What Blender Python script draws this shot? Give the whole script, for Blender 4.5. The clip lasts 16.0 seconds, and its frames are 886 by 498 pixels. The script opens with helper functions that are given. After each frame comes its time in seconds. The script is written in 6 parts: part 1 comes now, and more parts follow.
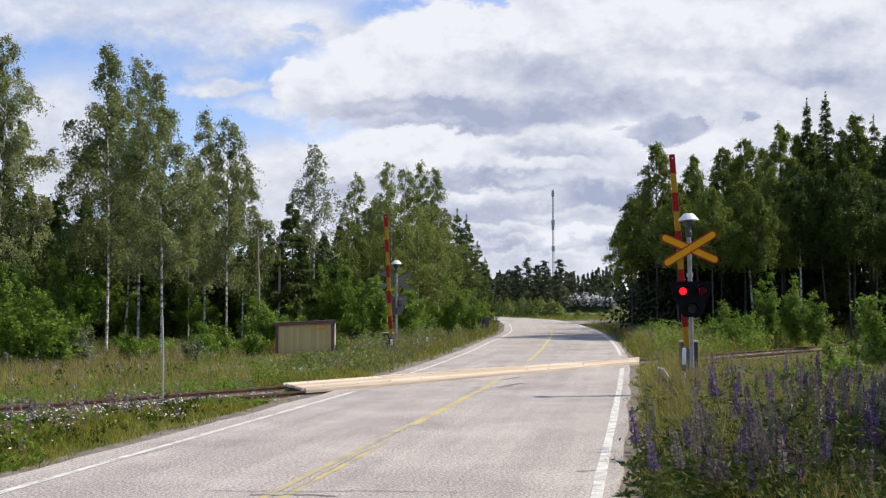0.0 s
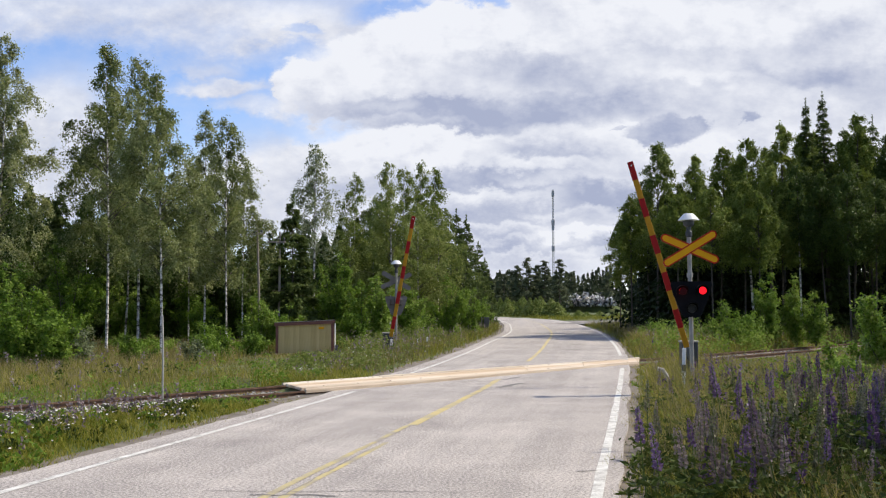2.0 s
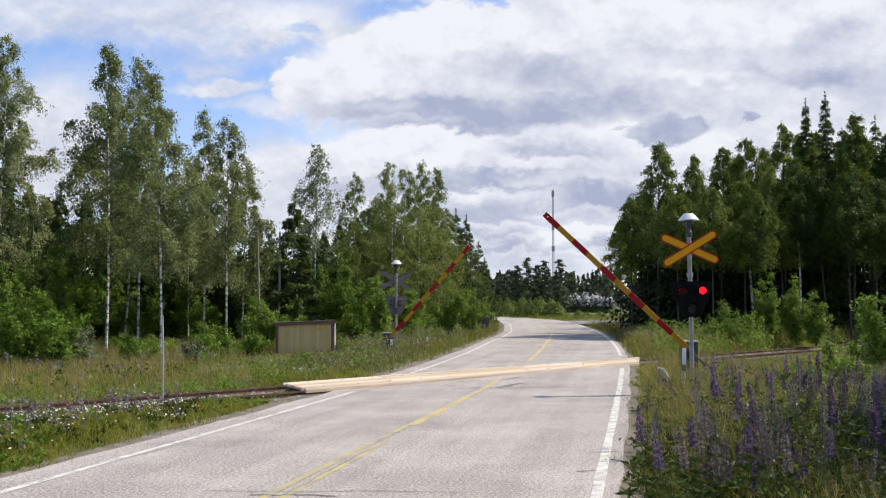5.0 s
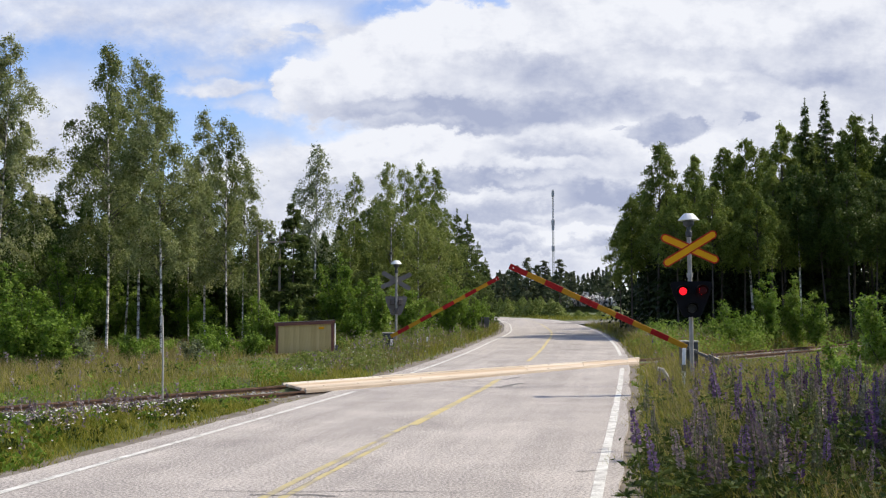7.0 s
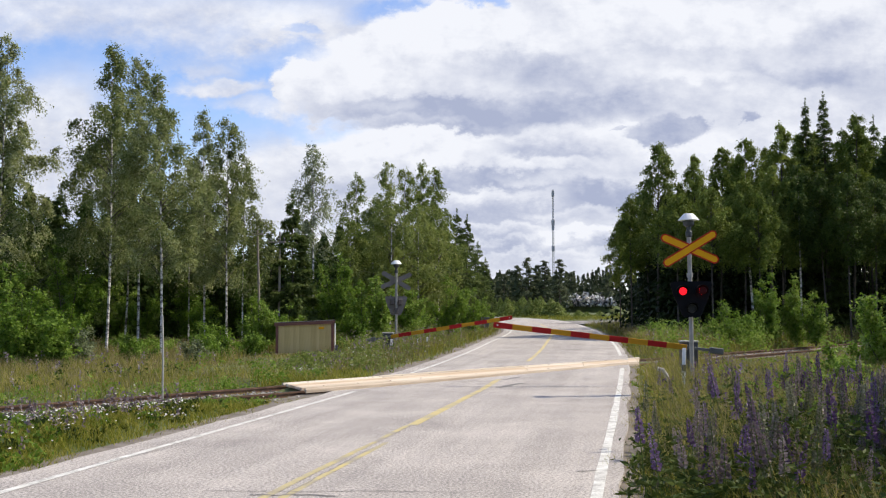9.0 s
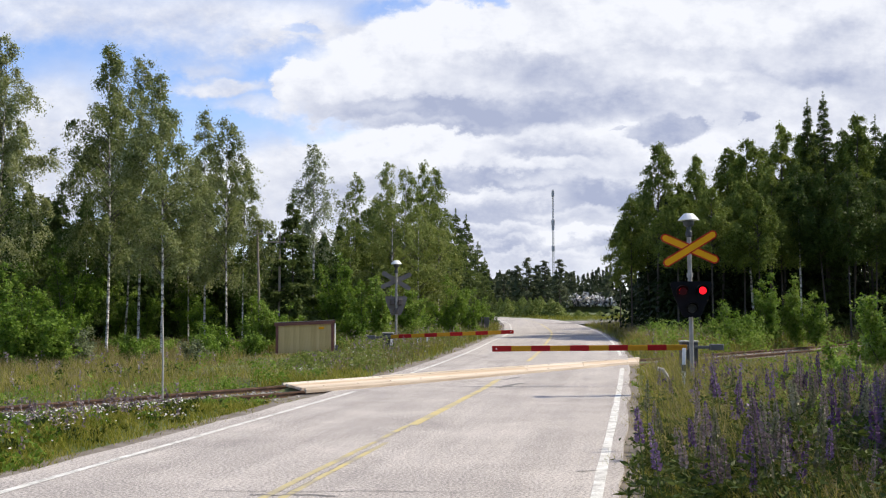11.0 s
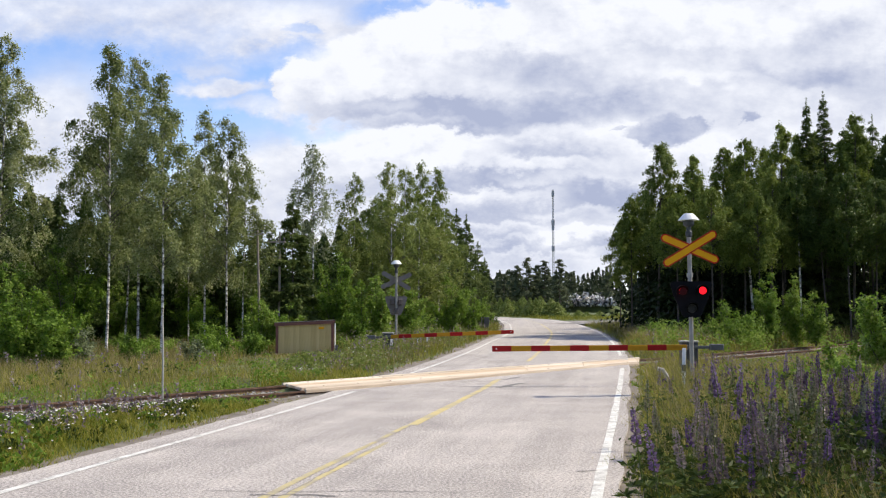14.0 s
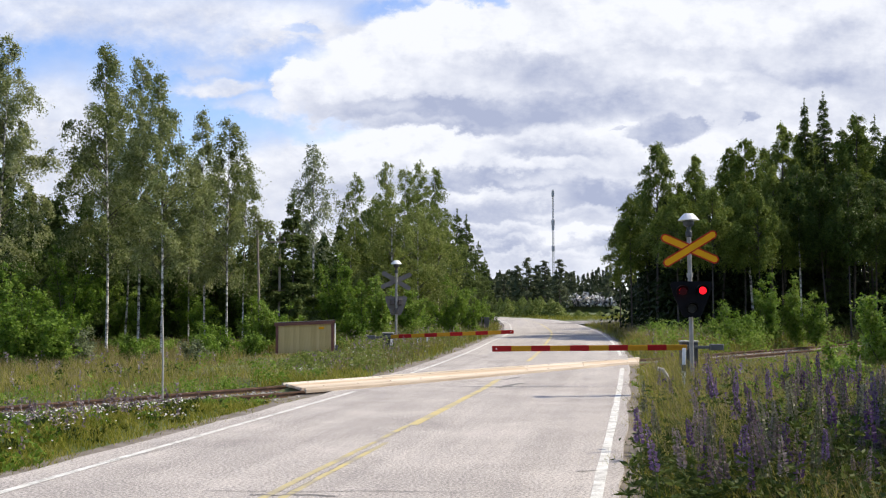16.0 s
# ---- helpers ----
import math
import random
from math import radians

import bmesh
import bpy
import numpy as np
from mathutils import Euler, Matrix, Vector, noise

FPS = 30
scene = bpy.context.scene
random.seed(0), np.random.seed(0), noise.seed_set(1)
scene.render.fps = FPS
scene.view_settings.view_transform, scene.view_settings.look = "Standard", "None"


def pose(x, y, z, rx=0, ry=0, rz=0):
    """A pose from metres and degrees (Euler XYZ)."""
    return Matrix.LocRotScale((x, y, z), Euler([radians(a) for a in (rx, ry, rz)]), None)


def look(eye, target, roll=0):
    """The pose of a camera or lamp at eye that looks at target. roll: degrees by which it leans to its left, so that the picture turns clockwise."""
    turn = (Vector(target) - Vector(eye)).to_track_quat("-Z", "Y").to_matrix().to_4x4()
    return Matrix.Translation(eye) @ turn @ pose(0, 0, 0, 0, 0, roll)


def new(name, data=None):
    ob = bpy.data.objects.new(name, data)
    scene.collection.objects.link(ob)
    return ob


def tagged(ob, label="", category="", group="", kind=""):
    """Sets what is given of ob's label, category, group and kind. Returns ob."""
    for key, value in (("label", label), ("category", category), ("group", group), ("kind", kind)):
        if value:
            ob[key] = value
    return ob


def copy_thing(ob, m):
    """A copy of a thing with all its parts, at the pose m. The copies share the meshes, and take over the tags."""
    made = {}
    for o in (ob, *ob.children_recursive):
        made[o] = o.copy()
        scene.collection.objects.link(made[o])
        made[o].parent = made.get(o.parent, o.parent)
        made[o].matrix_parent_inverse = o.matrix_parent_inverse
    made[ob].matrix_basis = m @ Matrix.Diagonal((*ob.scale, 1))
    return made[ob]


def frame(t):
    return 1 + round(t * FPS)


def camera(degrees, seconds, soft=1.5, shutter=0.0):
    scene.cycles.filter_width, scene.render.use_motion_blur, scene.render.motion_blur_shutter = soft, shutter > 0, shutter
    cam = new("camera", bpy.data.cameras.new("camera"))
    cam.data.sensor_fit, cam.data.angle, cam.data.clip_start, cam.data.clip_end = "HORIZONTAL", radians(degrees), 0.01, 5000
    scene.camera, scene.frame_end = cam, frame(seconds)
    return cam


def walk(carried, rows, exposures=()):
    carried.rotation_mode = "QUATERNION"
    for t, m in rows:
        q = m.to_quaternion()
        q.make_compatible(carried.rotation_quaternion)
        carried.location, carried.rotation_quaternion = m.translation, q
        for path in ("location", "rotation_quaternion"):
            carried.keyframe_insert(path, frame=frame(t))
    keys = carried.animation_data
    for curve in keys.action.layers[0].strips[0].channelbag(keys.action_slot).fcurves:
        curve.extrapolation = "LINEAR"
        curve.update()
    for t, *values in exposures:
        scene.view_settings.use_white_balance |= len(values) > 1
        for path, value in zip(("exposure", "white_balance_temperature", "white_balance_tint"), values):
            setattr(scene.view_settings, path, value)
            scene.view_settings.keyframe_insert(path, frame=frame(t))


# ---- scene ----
cam = camera(45.93, 16.0, soft=1.2)

# ================= camera =================
scene.frame_set(1)
EYE_H = 1.8
EYE = pose(0, 0, EYE_H, 90 + 3.40, 0, 0)
walk(cam, [(0.0, EYE), (16.0, EYE)], exposures=[(0.0, -0.12), (4.5, -0.10), (8.5, -0.07), (12.0, 0.0), (16.0, 0.02)])

# ================= world, sun =================
SUN_EL, SUN_AZ = 48.0, 75.0      # degrees; azimuth clockwise from the view's forward
world = bpy.data.worlds.new("world")
scene.world = world
world.use_nodes = True


def build_sky():
    nt = world.node_tree
    nd, ln = nt.nodes, nt.links
    nd.clear()

    def math_node(op, a, b=None, c=None, clamp=False):
        n = nd.new("ShaderNodeMath")
        n.operation, n.use_clamp = op, clamp
        for i, v in enumerate((a, b, c)):
            if v is None:
                continue
            if isinstance(v, (int, float)):
                n.inputs[i].default_value = v
            else:
                ln.new(v, n.inputs[i])
        return n.outputs[0]

    def noise_node(vec, scale, detail=5.0, rough=0.55):
        n = nd.new("ShaderNodeTexNoise")
        n.inputs["Scale"].default_value = scale
        n.inputs["Detail"].default_value = detail
        n.inputs["Roughness"].default_value = rough
        ln.new(vec, n.inputs["Vector"])
        return n

    def mix_col(f, a, b):
        n = nd.new("ShaderNodeMix")
        n.data_type = "RGBA"
        for sock, v in ((n.inputs[0], f), (n.inputs[6], a), (n.inputs[7], b)):
            if isinstance(v, (tuple, float, int)):
                sock.default_value = v
            else:
                ln.new(v, sock)
        return n.outputs[2]

    sky = nd.new("ShaderNodeTexSky")
    sky.sky_type = "NISHITA"
    sky.sun_disc = False
    sky.sun_elevation = radians(SUN_EL)
    sky.sun_rotation = radians(SUN_AZ)
    sky.altitude, sky.air_density, sky.dust_density = 100, 1.0, 0.3
    blue = nd.new("ShaderNodeVectorMath")
    blue.operation = "MULTIPLY"
    blue.inputs[1].default_value = (0.158, 0.162, 0.196)
    ln.new(sky.outputs[0], blue.inputs[0])

    tc = nd.new("ShaderNodeTexCoord")
    sep = nd.new("ShaderNodeSeparateXYZ")
    ln.new(tc.outputs["Generated"], sep.inputs[0])
    ahead = math_node("MAXIMUM", math_node("ABSOLUTE", sep.outputs[1]), 0.2)
    u = math_node("DIVIDE", sep.outputs[0], ahead)
    v = math_node("DIVIDE", sep.outputs[2], ahead)
    flat = nd.new("ShaderNodeCombineXYZ")
    ln.new(u, flat.inputs[0])
    ln.new(math_node("MULTIPLY", v, 1.45), flat.inputs[1])
    billow = noise_node(flat.outputs[0], 9.0, 9.0, 0.6)
    up = nd.new("ShaderNodeVectorMath")
    up.operation = "ADD"
    up.inputs[1].default_value = (0.010, 0.034, 0)
    ln.new(flat.outputs[0], up.inputs[0])
    billow_up = noise_node(up.outputs[0], 9.0, 9.0, 0.6)
    wide = noise_node(flat.outputs[0], 3.2, 5.0, 0.55)
    wisp = noise_node(flat.outputs[0], 34.0, 6.0, 0.62)
    wisp_up = noise_node(up.outputs[0], 24.0, 6.0, 0.62)
    warp_u = math_node("MULTIPLY", math_node("SUBTRACT", billow.outputs[0], 0.5), 0.085)
    warp_u = math_node("ADD", warp_u, math_node("MULTIPLY", math_node("SUBTRACT", wisp.outputs[0], 0.5), 0.034))
    sepc = nd.new("ShaderNodeSeparateColor")
    ln.new(billow.outputs[1], sepc.inputs[0])
    warp_v = math_node("MULTIPLY", math_node("SUBTRACT", sepc.outputs[1], 0.5), 0.050)
    warp_v = math_node("ADD", warp_v, math_node("MULTIPLY", math_node("SUBTRACT", wisp.outputs[0], 0.5), 0.030))
    uu, vv = math_node("ADD", u, warp_u), math_node("ADD", v, warp_v)
    state = [0.0, 0.28]      # cover and shade so far

    def cloud(x, y, rx, ry, edge, most, tone, fall):
        """A cloud laid over the ones before it: centre and half axes as tangents, softness, opacity, greyness, and how it greys downwards."""
        a = math_node("DIVIDE", math_node("SUBTRACT", uu, x), rx)
        b = math_node("DIVIDE", math_node("SUBTRACT", vv, y), ry)
        d = math_node("SQRT", math_node("MULTIPLY_ADD", a, a, math_node("MULTIPLY", b, b)))
        n = nd.new("ShaderNodeMapRange")
        n.interpolation_type = "SMOOTHSTEP"
        n.inputs["From Min"].default_value, n.inputs["From Max"].default_value = 1.0 + 0.5 * edge, 1.0 - 0.5 * edge
        n.inputs["To Max"].default_value = most
        ln.new(d, n.inputs["Value"])
        m = n.outputs[0]
        own = math_node("MULTIPLY_ADD", b, -fall, tone)
        state[1] = math_node("MULTIPLY_ADD", m, math_node("SUBTRACT", own, state[1]), state[1])
        state[0] = math_node("MULTIPLY_ADD", m, math_node("SUBTRACT", 1.0, state[0]), state[0])

    def gap(x, y, rx, ry, edge, most):
        """A hole in the clouds laid so far."""
        a = math_node("DIVIDE", math_node("SUBTRACT", uu, x), rx)
        b = math_node("DIVIDE", math_node("SUBTRACT", vv, y), ry)
        d = math_node("SQRT", math_node("MULTIPLY_ADD", a, a, math_node("MULTIPLY", b, b)))
        n = nd.new("ShaderNodeMapRange")
        n.interpolation_type = "SMOOTHSTEP"
        n.inputs["From Min"].default_value, n.inputs["From Max"].default_value = 1.0 + 0.5 * edge, 1.0 - 0.5 * edge
        n.inputs["To Min"].default_value, n.inputs["To Max"].default_value = 1.0, 1.0 - most
        ln.new(d, n.inputs["Value"])
        state[0] = math_node("MULTIPLY", state[0], n.outputs[0])

    # high veils
    cloud(-0.304, 0.305, 0.3351, 0.0335, 1.3, 0.55, 0.3, 0.05)
    cloud(-0.397, 0.285, 0.1081, 0.0243, 1.2, 0.5, 0.36, 0.1)
    cloud(-0.2, 0.277, 0.1027, 0.0297, 1.1, 0.62, 0.22, 0.05)
    cloud(-0.123, 0.269, 0.0595, 0.027, 0.9, 0.7, 0.18, 0.05)
    cloud(-0.376, 0.172, 0.0649, 0.0513, 1, 0.92, 0.2, 0.05)
    cloud(-0.366, 0.12, 0.0757, 0.0324, 1, 0.9, 0.28, 0)
    cloud(-0.232, 0.238, 0.0324, 0.0076, 1.2, 0.6, 0.2, 0)
    cloud(-0.213, 0.22, 0.0459, 0.0092, 0.9, 0.85, 0.14, 0.08)
    cloud(-0.18, 0.201, 0.0378, 0.0086, 1.2, 0.6, 0.2, 0.05)
    cloud(-0.13, 0.191, 0.0324, 0.0141, 0.9, 0.85, 0.16, 0.1)
    cloud(-0.165, 0.12, 0.0703, 0.0486, 0.9, 0.95, 0.2, 0.08)
    # a pale sheet, then far banks low down
    cloud(0.275, 0.219, 0.3243, 0.1622, 0.26, 1, 0.26, 0)
    cloud(0.063, 0.087, 0.2324, 0.0703, 0.7, 1, 0.3, 0)
    cloud(-0.046, 0.153, 0.1081, 0.0378, 0.5, 1, 0.12, 0.1)
    cloud(0.052, 0.157, 0.1351, 0.0086, 1, 1, 0.46, 0.1)
    cloud(-0.046, 0.154, 0.0919, 0.0184, 0.6, 1, 0.06, 0.22)
    cloud(0.101, 0.143, 0.0811, 0.0086, 1, 1, 0.12, 0.1)
    cloud(0.03, 0.127, 0.0919, 0.0108, 0.9, 1, 0.6, 0.1)
    cloud(0.123, 0.126, 0.0595, 0.0081, 1, 0.9, 0.2, 0.1)
    cloud(-0.067, 0.12, 0.0541, 0.0108, 1, 0.9, 0.42, 0.1)
    cloud(0.047, 0.109, 0.0649, 0.0086, 0.9, 0.9, 0.26, 0.15)
    cloud(0.063, 0.094, 0.0703, 0.0119, 0.9, 1, 0.56, 0.1)
    cloud(0.15, 0.112, 0.0432, 0.0151, 0.9, 1, 0.62, 0.1)
    cloud(0.123, 0.09, 0.0378, 0.0065, 0.9, 0.9, 0.3, 0.1)
    cloud(0.052, 0.075, 0.0595, 0.0065, 0.9, 0.95, 0.42, 0.2)
    cloud(0.133, 0.07, 0.0405, 0.007, 0.8, 1, 0.14, 0.3)
    cloud(0.095, 0.06, 0.0811, 0.0049, 1, 0.9, 0.5, 0.1)
    cloud(0.063, 0.052, 0.0649, 0.0049, 1, 0.9, 0.3, 0.1)
    cloud(0.139, 0.053, 0.0432, 0.0043, 1, 0.9, 0.34, 0.1)
    gap(-0.046, 0.288, 0.0405, 0.0108, 0.9, 0.85)
    gap(-0.131, 0.275, 0.0141, 0.0049, 1, 0.5)
    gap(-0.114, 0.179, 0.0405, 0.0119, 1, 0.6)
    gap(-0.145, 0.249, 0.0324, 0.0141, 1, 0.6)
    # the white band under the great cloud, the great cloud and its belly
    cloud(0.123, 0.183, 0.1135, 0.013, 0.8, 1, 0.05, 0.12)
    cloud(0.27, 0.157, 0.1243, 0.0184, 1, 1, 0.16, 0.1)
    cloud(0.216, 0.194, 0.0486, 0.0065, 1, 0.7, 0.2, 0.1)
    cloud(0.118, 0.219, 0.1405, 0.0297, 0.8, 1, 0.36, 0.16)
    cloud(0.041, 0.199, 0.1243, 0.0238, 0.6, 1, 0.44, 0.16)
    cloud(0.184, 0.263, 0.1784, 0.0405, 1, 1, 0.17, 0.1)
    cloud(-0.079, 0.219, 0.0757, 0.0368, 0.45, 1, 0.16, 0.26)
    cloud(-0.131, 0.225, 0.0335, 0.0195, 0.22, 1, 0.1, 0.16)
    cloud(-0.032, 0.241, 0.0811, 0.0459, 0.22, 1, 0.1, 0.26)
    cloud(-0.065, 0.256, 0.0335, 0.0205, 0.14, 1, 0, 0.12)
    cloud(0.009, 0.27, 0.0389, 0.0216, 0.14, 1, -0.03, 0.1)
    cloud(-0.027, 0.26, 0.0243, 0.0141, 0.14, 1, 0.02, 0.1)
    cloud(0.055, 0.274, 0.0432, 0.0227, 0.5, 1, 0.06, 0.12)
    cloud(-0.024, 0.196, 0.0811, 0.0119, 0.9, 1, 0.62, 0.06)
    cloud(0.052, 0.191, 0.0811, 0.0108, 0.9, 1, 0.58, 0.06)
    cloud(-0.073, 0.193, 0.0432, 0.0076, 1, 0.8, 0.46, 0.1)
    cloud(0.118, 0.204, 0.0595, 0.0108, 1, 0.9, 0.52, 0.06)
    cloud(0.08, 0.236, 0.0703, 0.013, 1.2, 0.8, 0.46, 0)
    # above the forest in the east, and small dark clouds
    cloud(-0.013, 0.179, 0.0811, 0.0065, 1, 0.9, 0.5, 0.1)
    cloud(0.124, 0.294, 0.0811, 0.0151, 1, 0.9, 0.05, 0.05)
    cloud(0.327, 0.292, 0.1027, 0.0162, 1, 0.9, 0.04, 0.05)
    cloud(0.217, 0.249, 0.0811, 0.0119, 1.3, 0.7, 0.34, 0)
    cloud(0.277, 0.274, 0.0757, 0.0151, 1.1, 0.8, 0.1, 0.05)
    cloud(0.381, 0.255, 0.0595, 0.0162, 1.1, 0.9, 0.4, 0.05)
    cloud(0.353, 0.231, 0.0703, 0.0108, 1.1, 0.9, 0.48, 0.06)
    cloud(0.277, 0.219, 0.0595, 0.0076, 1.1, 0.8, 0.34, 0.05)
    cloud(0.249, 0.227, 0.0486, 0.0054, 1.1, 0.7, 0.16, 0.05)
    cloud(0.337, 0.21, 0.0811, 0.0076, 1.1, 0.7, 0.2, 0.05)
    cloud(0.419, 0.219, 0.0378, 0.013, 1, 0.8, 0.36, 0)
    cloud(0.216, 0.176, 0.0357, 0.0124, 0.35, 1, 0.54, 0.1)
    cloud(0.208, 0.185, 0.0184, 0.0097, 0.4, 1, 0.46, 0.1)
    cloud(0.176, 0.182, 0.007, 0.0027, 0.8, 0.8, 0.5, 0.1)
    cloud(0.295, 0.183, 0.0141, 0.0049, 0.6, 1, 0.52, 0.05)
    gap(0.043, 0.296, 0.0173, 0.0076, 0.9, 0.8)
    # higher up and behind, broken cloud
    high = nd.new("ShaderNodeMapRange")
    high.interpolation_type = "SMOOTHSTEP"
    high.inputs["From Min"].default_value, high.inputs["From Max"].default_value = 0.34, 0.62
    ln.new(v, high.inputs["Value"])
    broken = math_node("MULTIPLY", math_node("SUBTRACT", wide.outputs[0], 0.50), 9.0, clamp=True)
    behind = nd.new("ShaderNodeMapRange")
    behind.interpolation_type = "SMOOTHSTEP"
    behind.inputs["From Min"].default_value, behind.inputs["From Max"].default_value = 0.05, -0.35
    ln.new(sep.outputs[1], behind.inputs["Value"])
    cover = math_node("MULTIPLY_ADD", high.outputs[0], math_node("SUBTRACT", broken, state[0]), state[0])
    cover = math_node("MULTIPLY", cover, math_node("SUBTRACT", 1.0, math_node("MULTIPLY", behind.outputs[0], 0.85)))
    streak = math_node("MULTIPLY", math_node("SUBTRACT", wisp.outputs[0], 0.40), 1.2, clamp=True)
    cover = math_node("ADD", cover, math_node("MULTIPLY", streak, 0.5), clamp=True)
    relief = math_node("MULTIPLY", math_node("SUBTRACT", billow_up.outputs[0], billow.outputs[0]), 1.7)
    relief = math_node("ADD", relief, math_node("MULTIPLY", math_node("SUBTRACT", wisp_up.outputs[0], wisp.outputs[0]), 0.5))
    mottle = math_node("MULTIPLY", math_node("SUBTRACT", wide.outputs[0], 0.5), 0.5)
    depth = math_node("MULTIPLY_ADD", state[1], 1.75, -0.10)
    shade = math_node("ADD", math_node("ADD", depth, relief), mottle, clamp=True)
    tint = mix_col(shade, (0.945, 0.965, 1.03, 1), (0.44, 0.49, 0.665, 1))
    colour = mix_col(cover, blue.outputs[0], tint)
    back = nd.new("ShaderNodeBackground")
    ln.new(colour, back.inputs[0])
    back.inputs[1].default_value = 1.0
    out = nd.new("ShaderNodeOutputWorld")
    ln.new(back.outputs[0], out.inputs[0])


build_sky()
sun_data = bpy.data.lights.new("sun", "SUN")
sun_data.energy, sun_data.angle, sun_data.color = 5.6, radians(0.6), (1.0, 0.90, 0.72)
sun = new("sun", sun_data)
sun_dir = Vector((math.sin(radians(SUN_AZ)) * math.cos(radians(SUN_EL)), math.cos(radians(SUN_AZ)) * math.cos(radians(SUN_EL)), math.sin(radians(SUN_EL))))
sun.matrix_world = look(sun_dir * 200, (0, 0, 0))


# ================= materials =================
def mat(name, stops, scale=4.0, rough=0.7, metal=0.0, bump=0.0, fine=40.0, island=0.0, objrand=0.0, translucent=0.0,
        stretch=(1, 1, 1), coat=0.0, spread=0.22):
    """Two-scale noise between the colours of stops; island and objrand vary it piece by piece."""
    m = bpy.data.materials.new(name)
    m.use_nodes = True
    nt = m.node_tree
    nd, ln = nt.nodes, nt.links
    bsdf = nd["Principled BSDF"]
    tc = nd.new("ShaderNodeTexCoord")
    mp = nd.new("ShaderNodeMapping")
    mp.inputs["Scale"].default_value = stretch
    ln.new(tc.outputs["Object"], mp.inputs[0])
    n1 = nd.new("ShaderNodeTexNoise")
    n1.inputs["Scale"].default_value, n1.inputs["Detail"].default_value = scale, 4
    n2 = nd.new("ShaderNodeTexNoise")
    n2.inputs["Scale"].default_value, n2.inputs["Detail"].default_value = fine, 3
    ln.new(mp.outputs[0], n1.inputs["Vector"])
    ln.new(mp.outputs[0], n2.inputs["Vector"])

    def op(kind, a, b):
        n = nd.new("ShaderNodeMath")
        n.operation = kind
        for i, v in enumerate((a, b)):
            if isinstance(v, (int, float)):
                n.inputs[i].default_value = v
            else:
                ln.new(v, n.inputs[i])
        return n.outputs[0]

    value = op("ADD", op("MULTIPLY", n1.outputs[0], 0.65), op("MULTIPLY", n2.outputs[0], 0.35))
    if island:
        g = nd.new("ShaderNodeNewGeometry")
        value = op("ADD", value, op("MULTIPLY", op("SUBTRACT", g.outputs["Random Per Island"], 0.5), island))
    if objrand:
        g = nd.new("ShaderNodeObjectInfo")
        value = op("ADD", value, op("MULTIPLY", op("SUBTRACT", g.outputs["Random"], 0.5), objrand))
    ramp = nd.new("ShaderNodeValToRGB")
    el = ramp.color_ramp.elements
    k = len(stops)
    for i, c in enumerate(stops):
        pos = 0.5 - spread + 2 * spread * i / max(1, k - 1)
        e = el[i] if i < 2 else el.new(pos)
        e.position, e.color = pos, (*c, 1)
    ln.new(value, ramp.inputs[0])
    ln.new(ramp.outputs[0], bsdf.inputs["Base Color"])
    bsdf.inputs["Metallic"].default_value = metal
    bsdf.inputs["Coat Weight"].default_value = coat
    r = nd.new("ShaderNodeMapRange")
    r.inputs["To Min"].default_value, r.inputs["To Max"].default_value = max(0.05, rough - 0.12), min(1.0, rough + 0.12)
    ln.new(n2.outputs[0], r.inputs["Value"])
    ln.new(r.outputs[0], bsdf.inputs["Roughness"])
    if bump:
        b = nd.new("ShaderNodeBump")
        b.inputs["Strength"].default_value, b.inputs["Distance"].default_value = 0.8, bump
        ln.new(value, b.inputs["Height"])
        ln.new(b.outputs[0], bsdf.inputs["Normal"])
    if translucent:
        bsdf.inputs["Specular IOR Level"].default_value = 0.10
        t = nd.new("ShaderNodeBsdfTranslucent")
        ln.new(ramp.outputs[0], t.inputs["Color"])
        mix = nd.new("ShaderNodeMixShader")
        mix.inputs[0].default_value = translucent
        ln.new(bsdf.outputs[0], mix.inputs[1])
        ln.new(t.outputs[0], mix.inputs[2])
        ln.new(mix.outputs[0], nd["Material Output"].inputs[0])
    return m


def leafmat(name, a, b, c, rough=0.5, tr=0.35):
    return mat(name, (a, b, c), scale=0.9, fine=9.0, rough=rough, island=0.55, objrand=0.28, translucent=tr, spread=0.35)


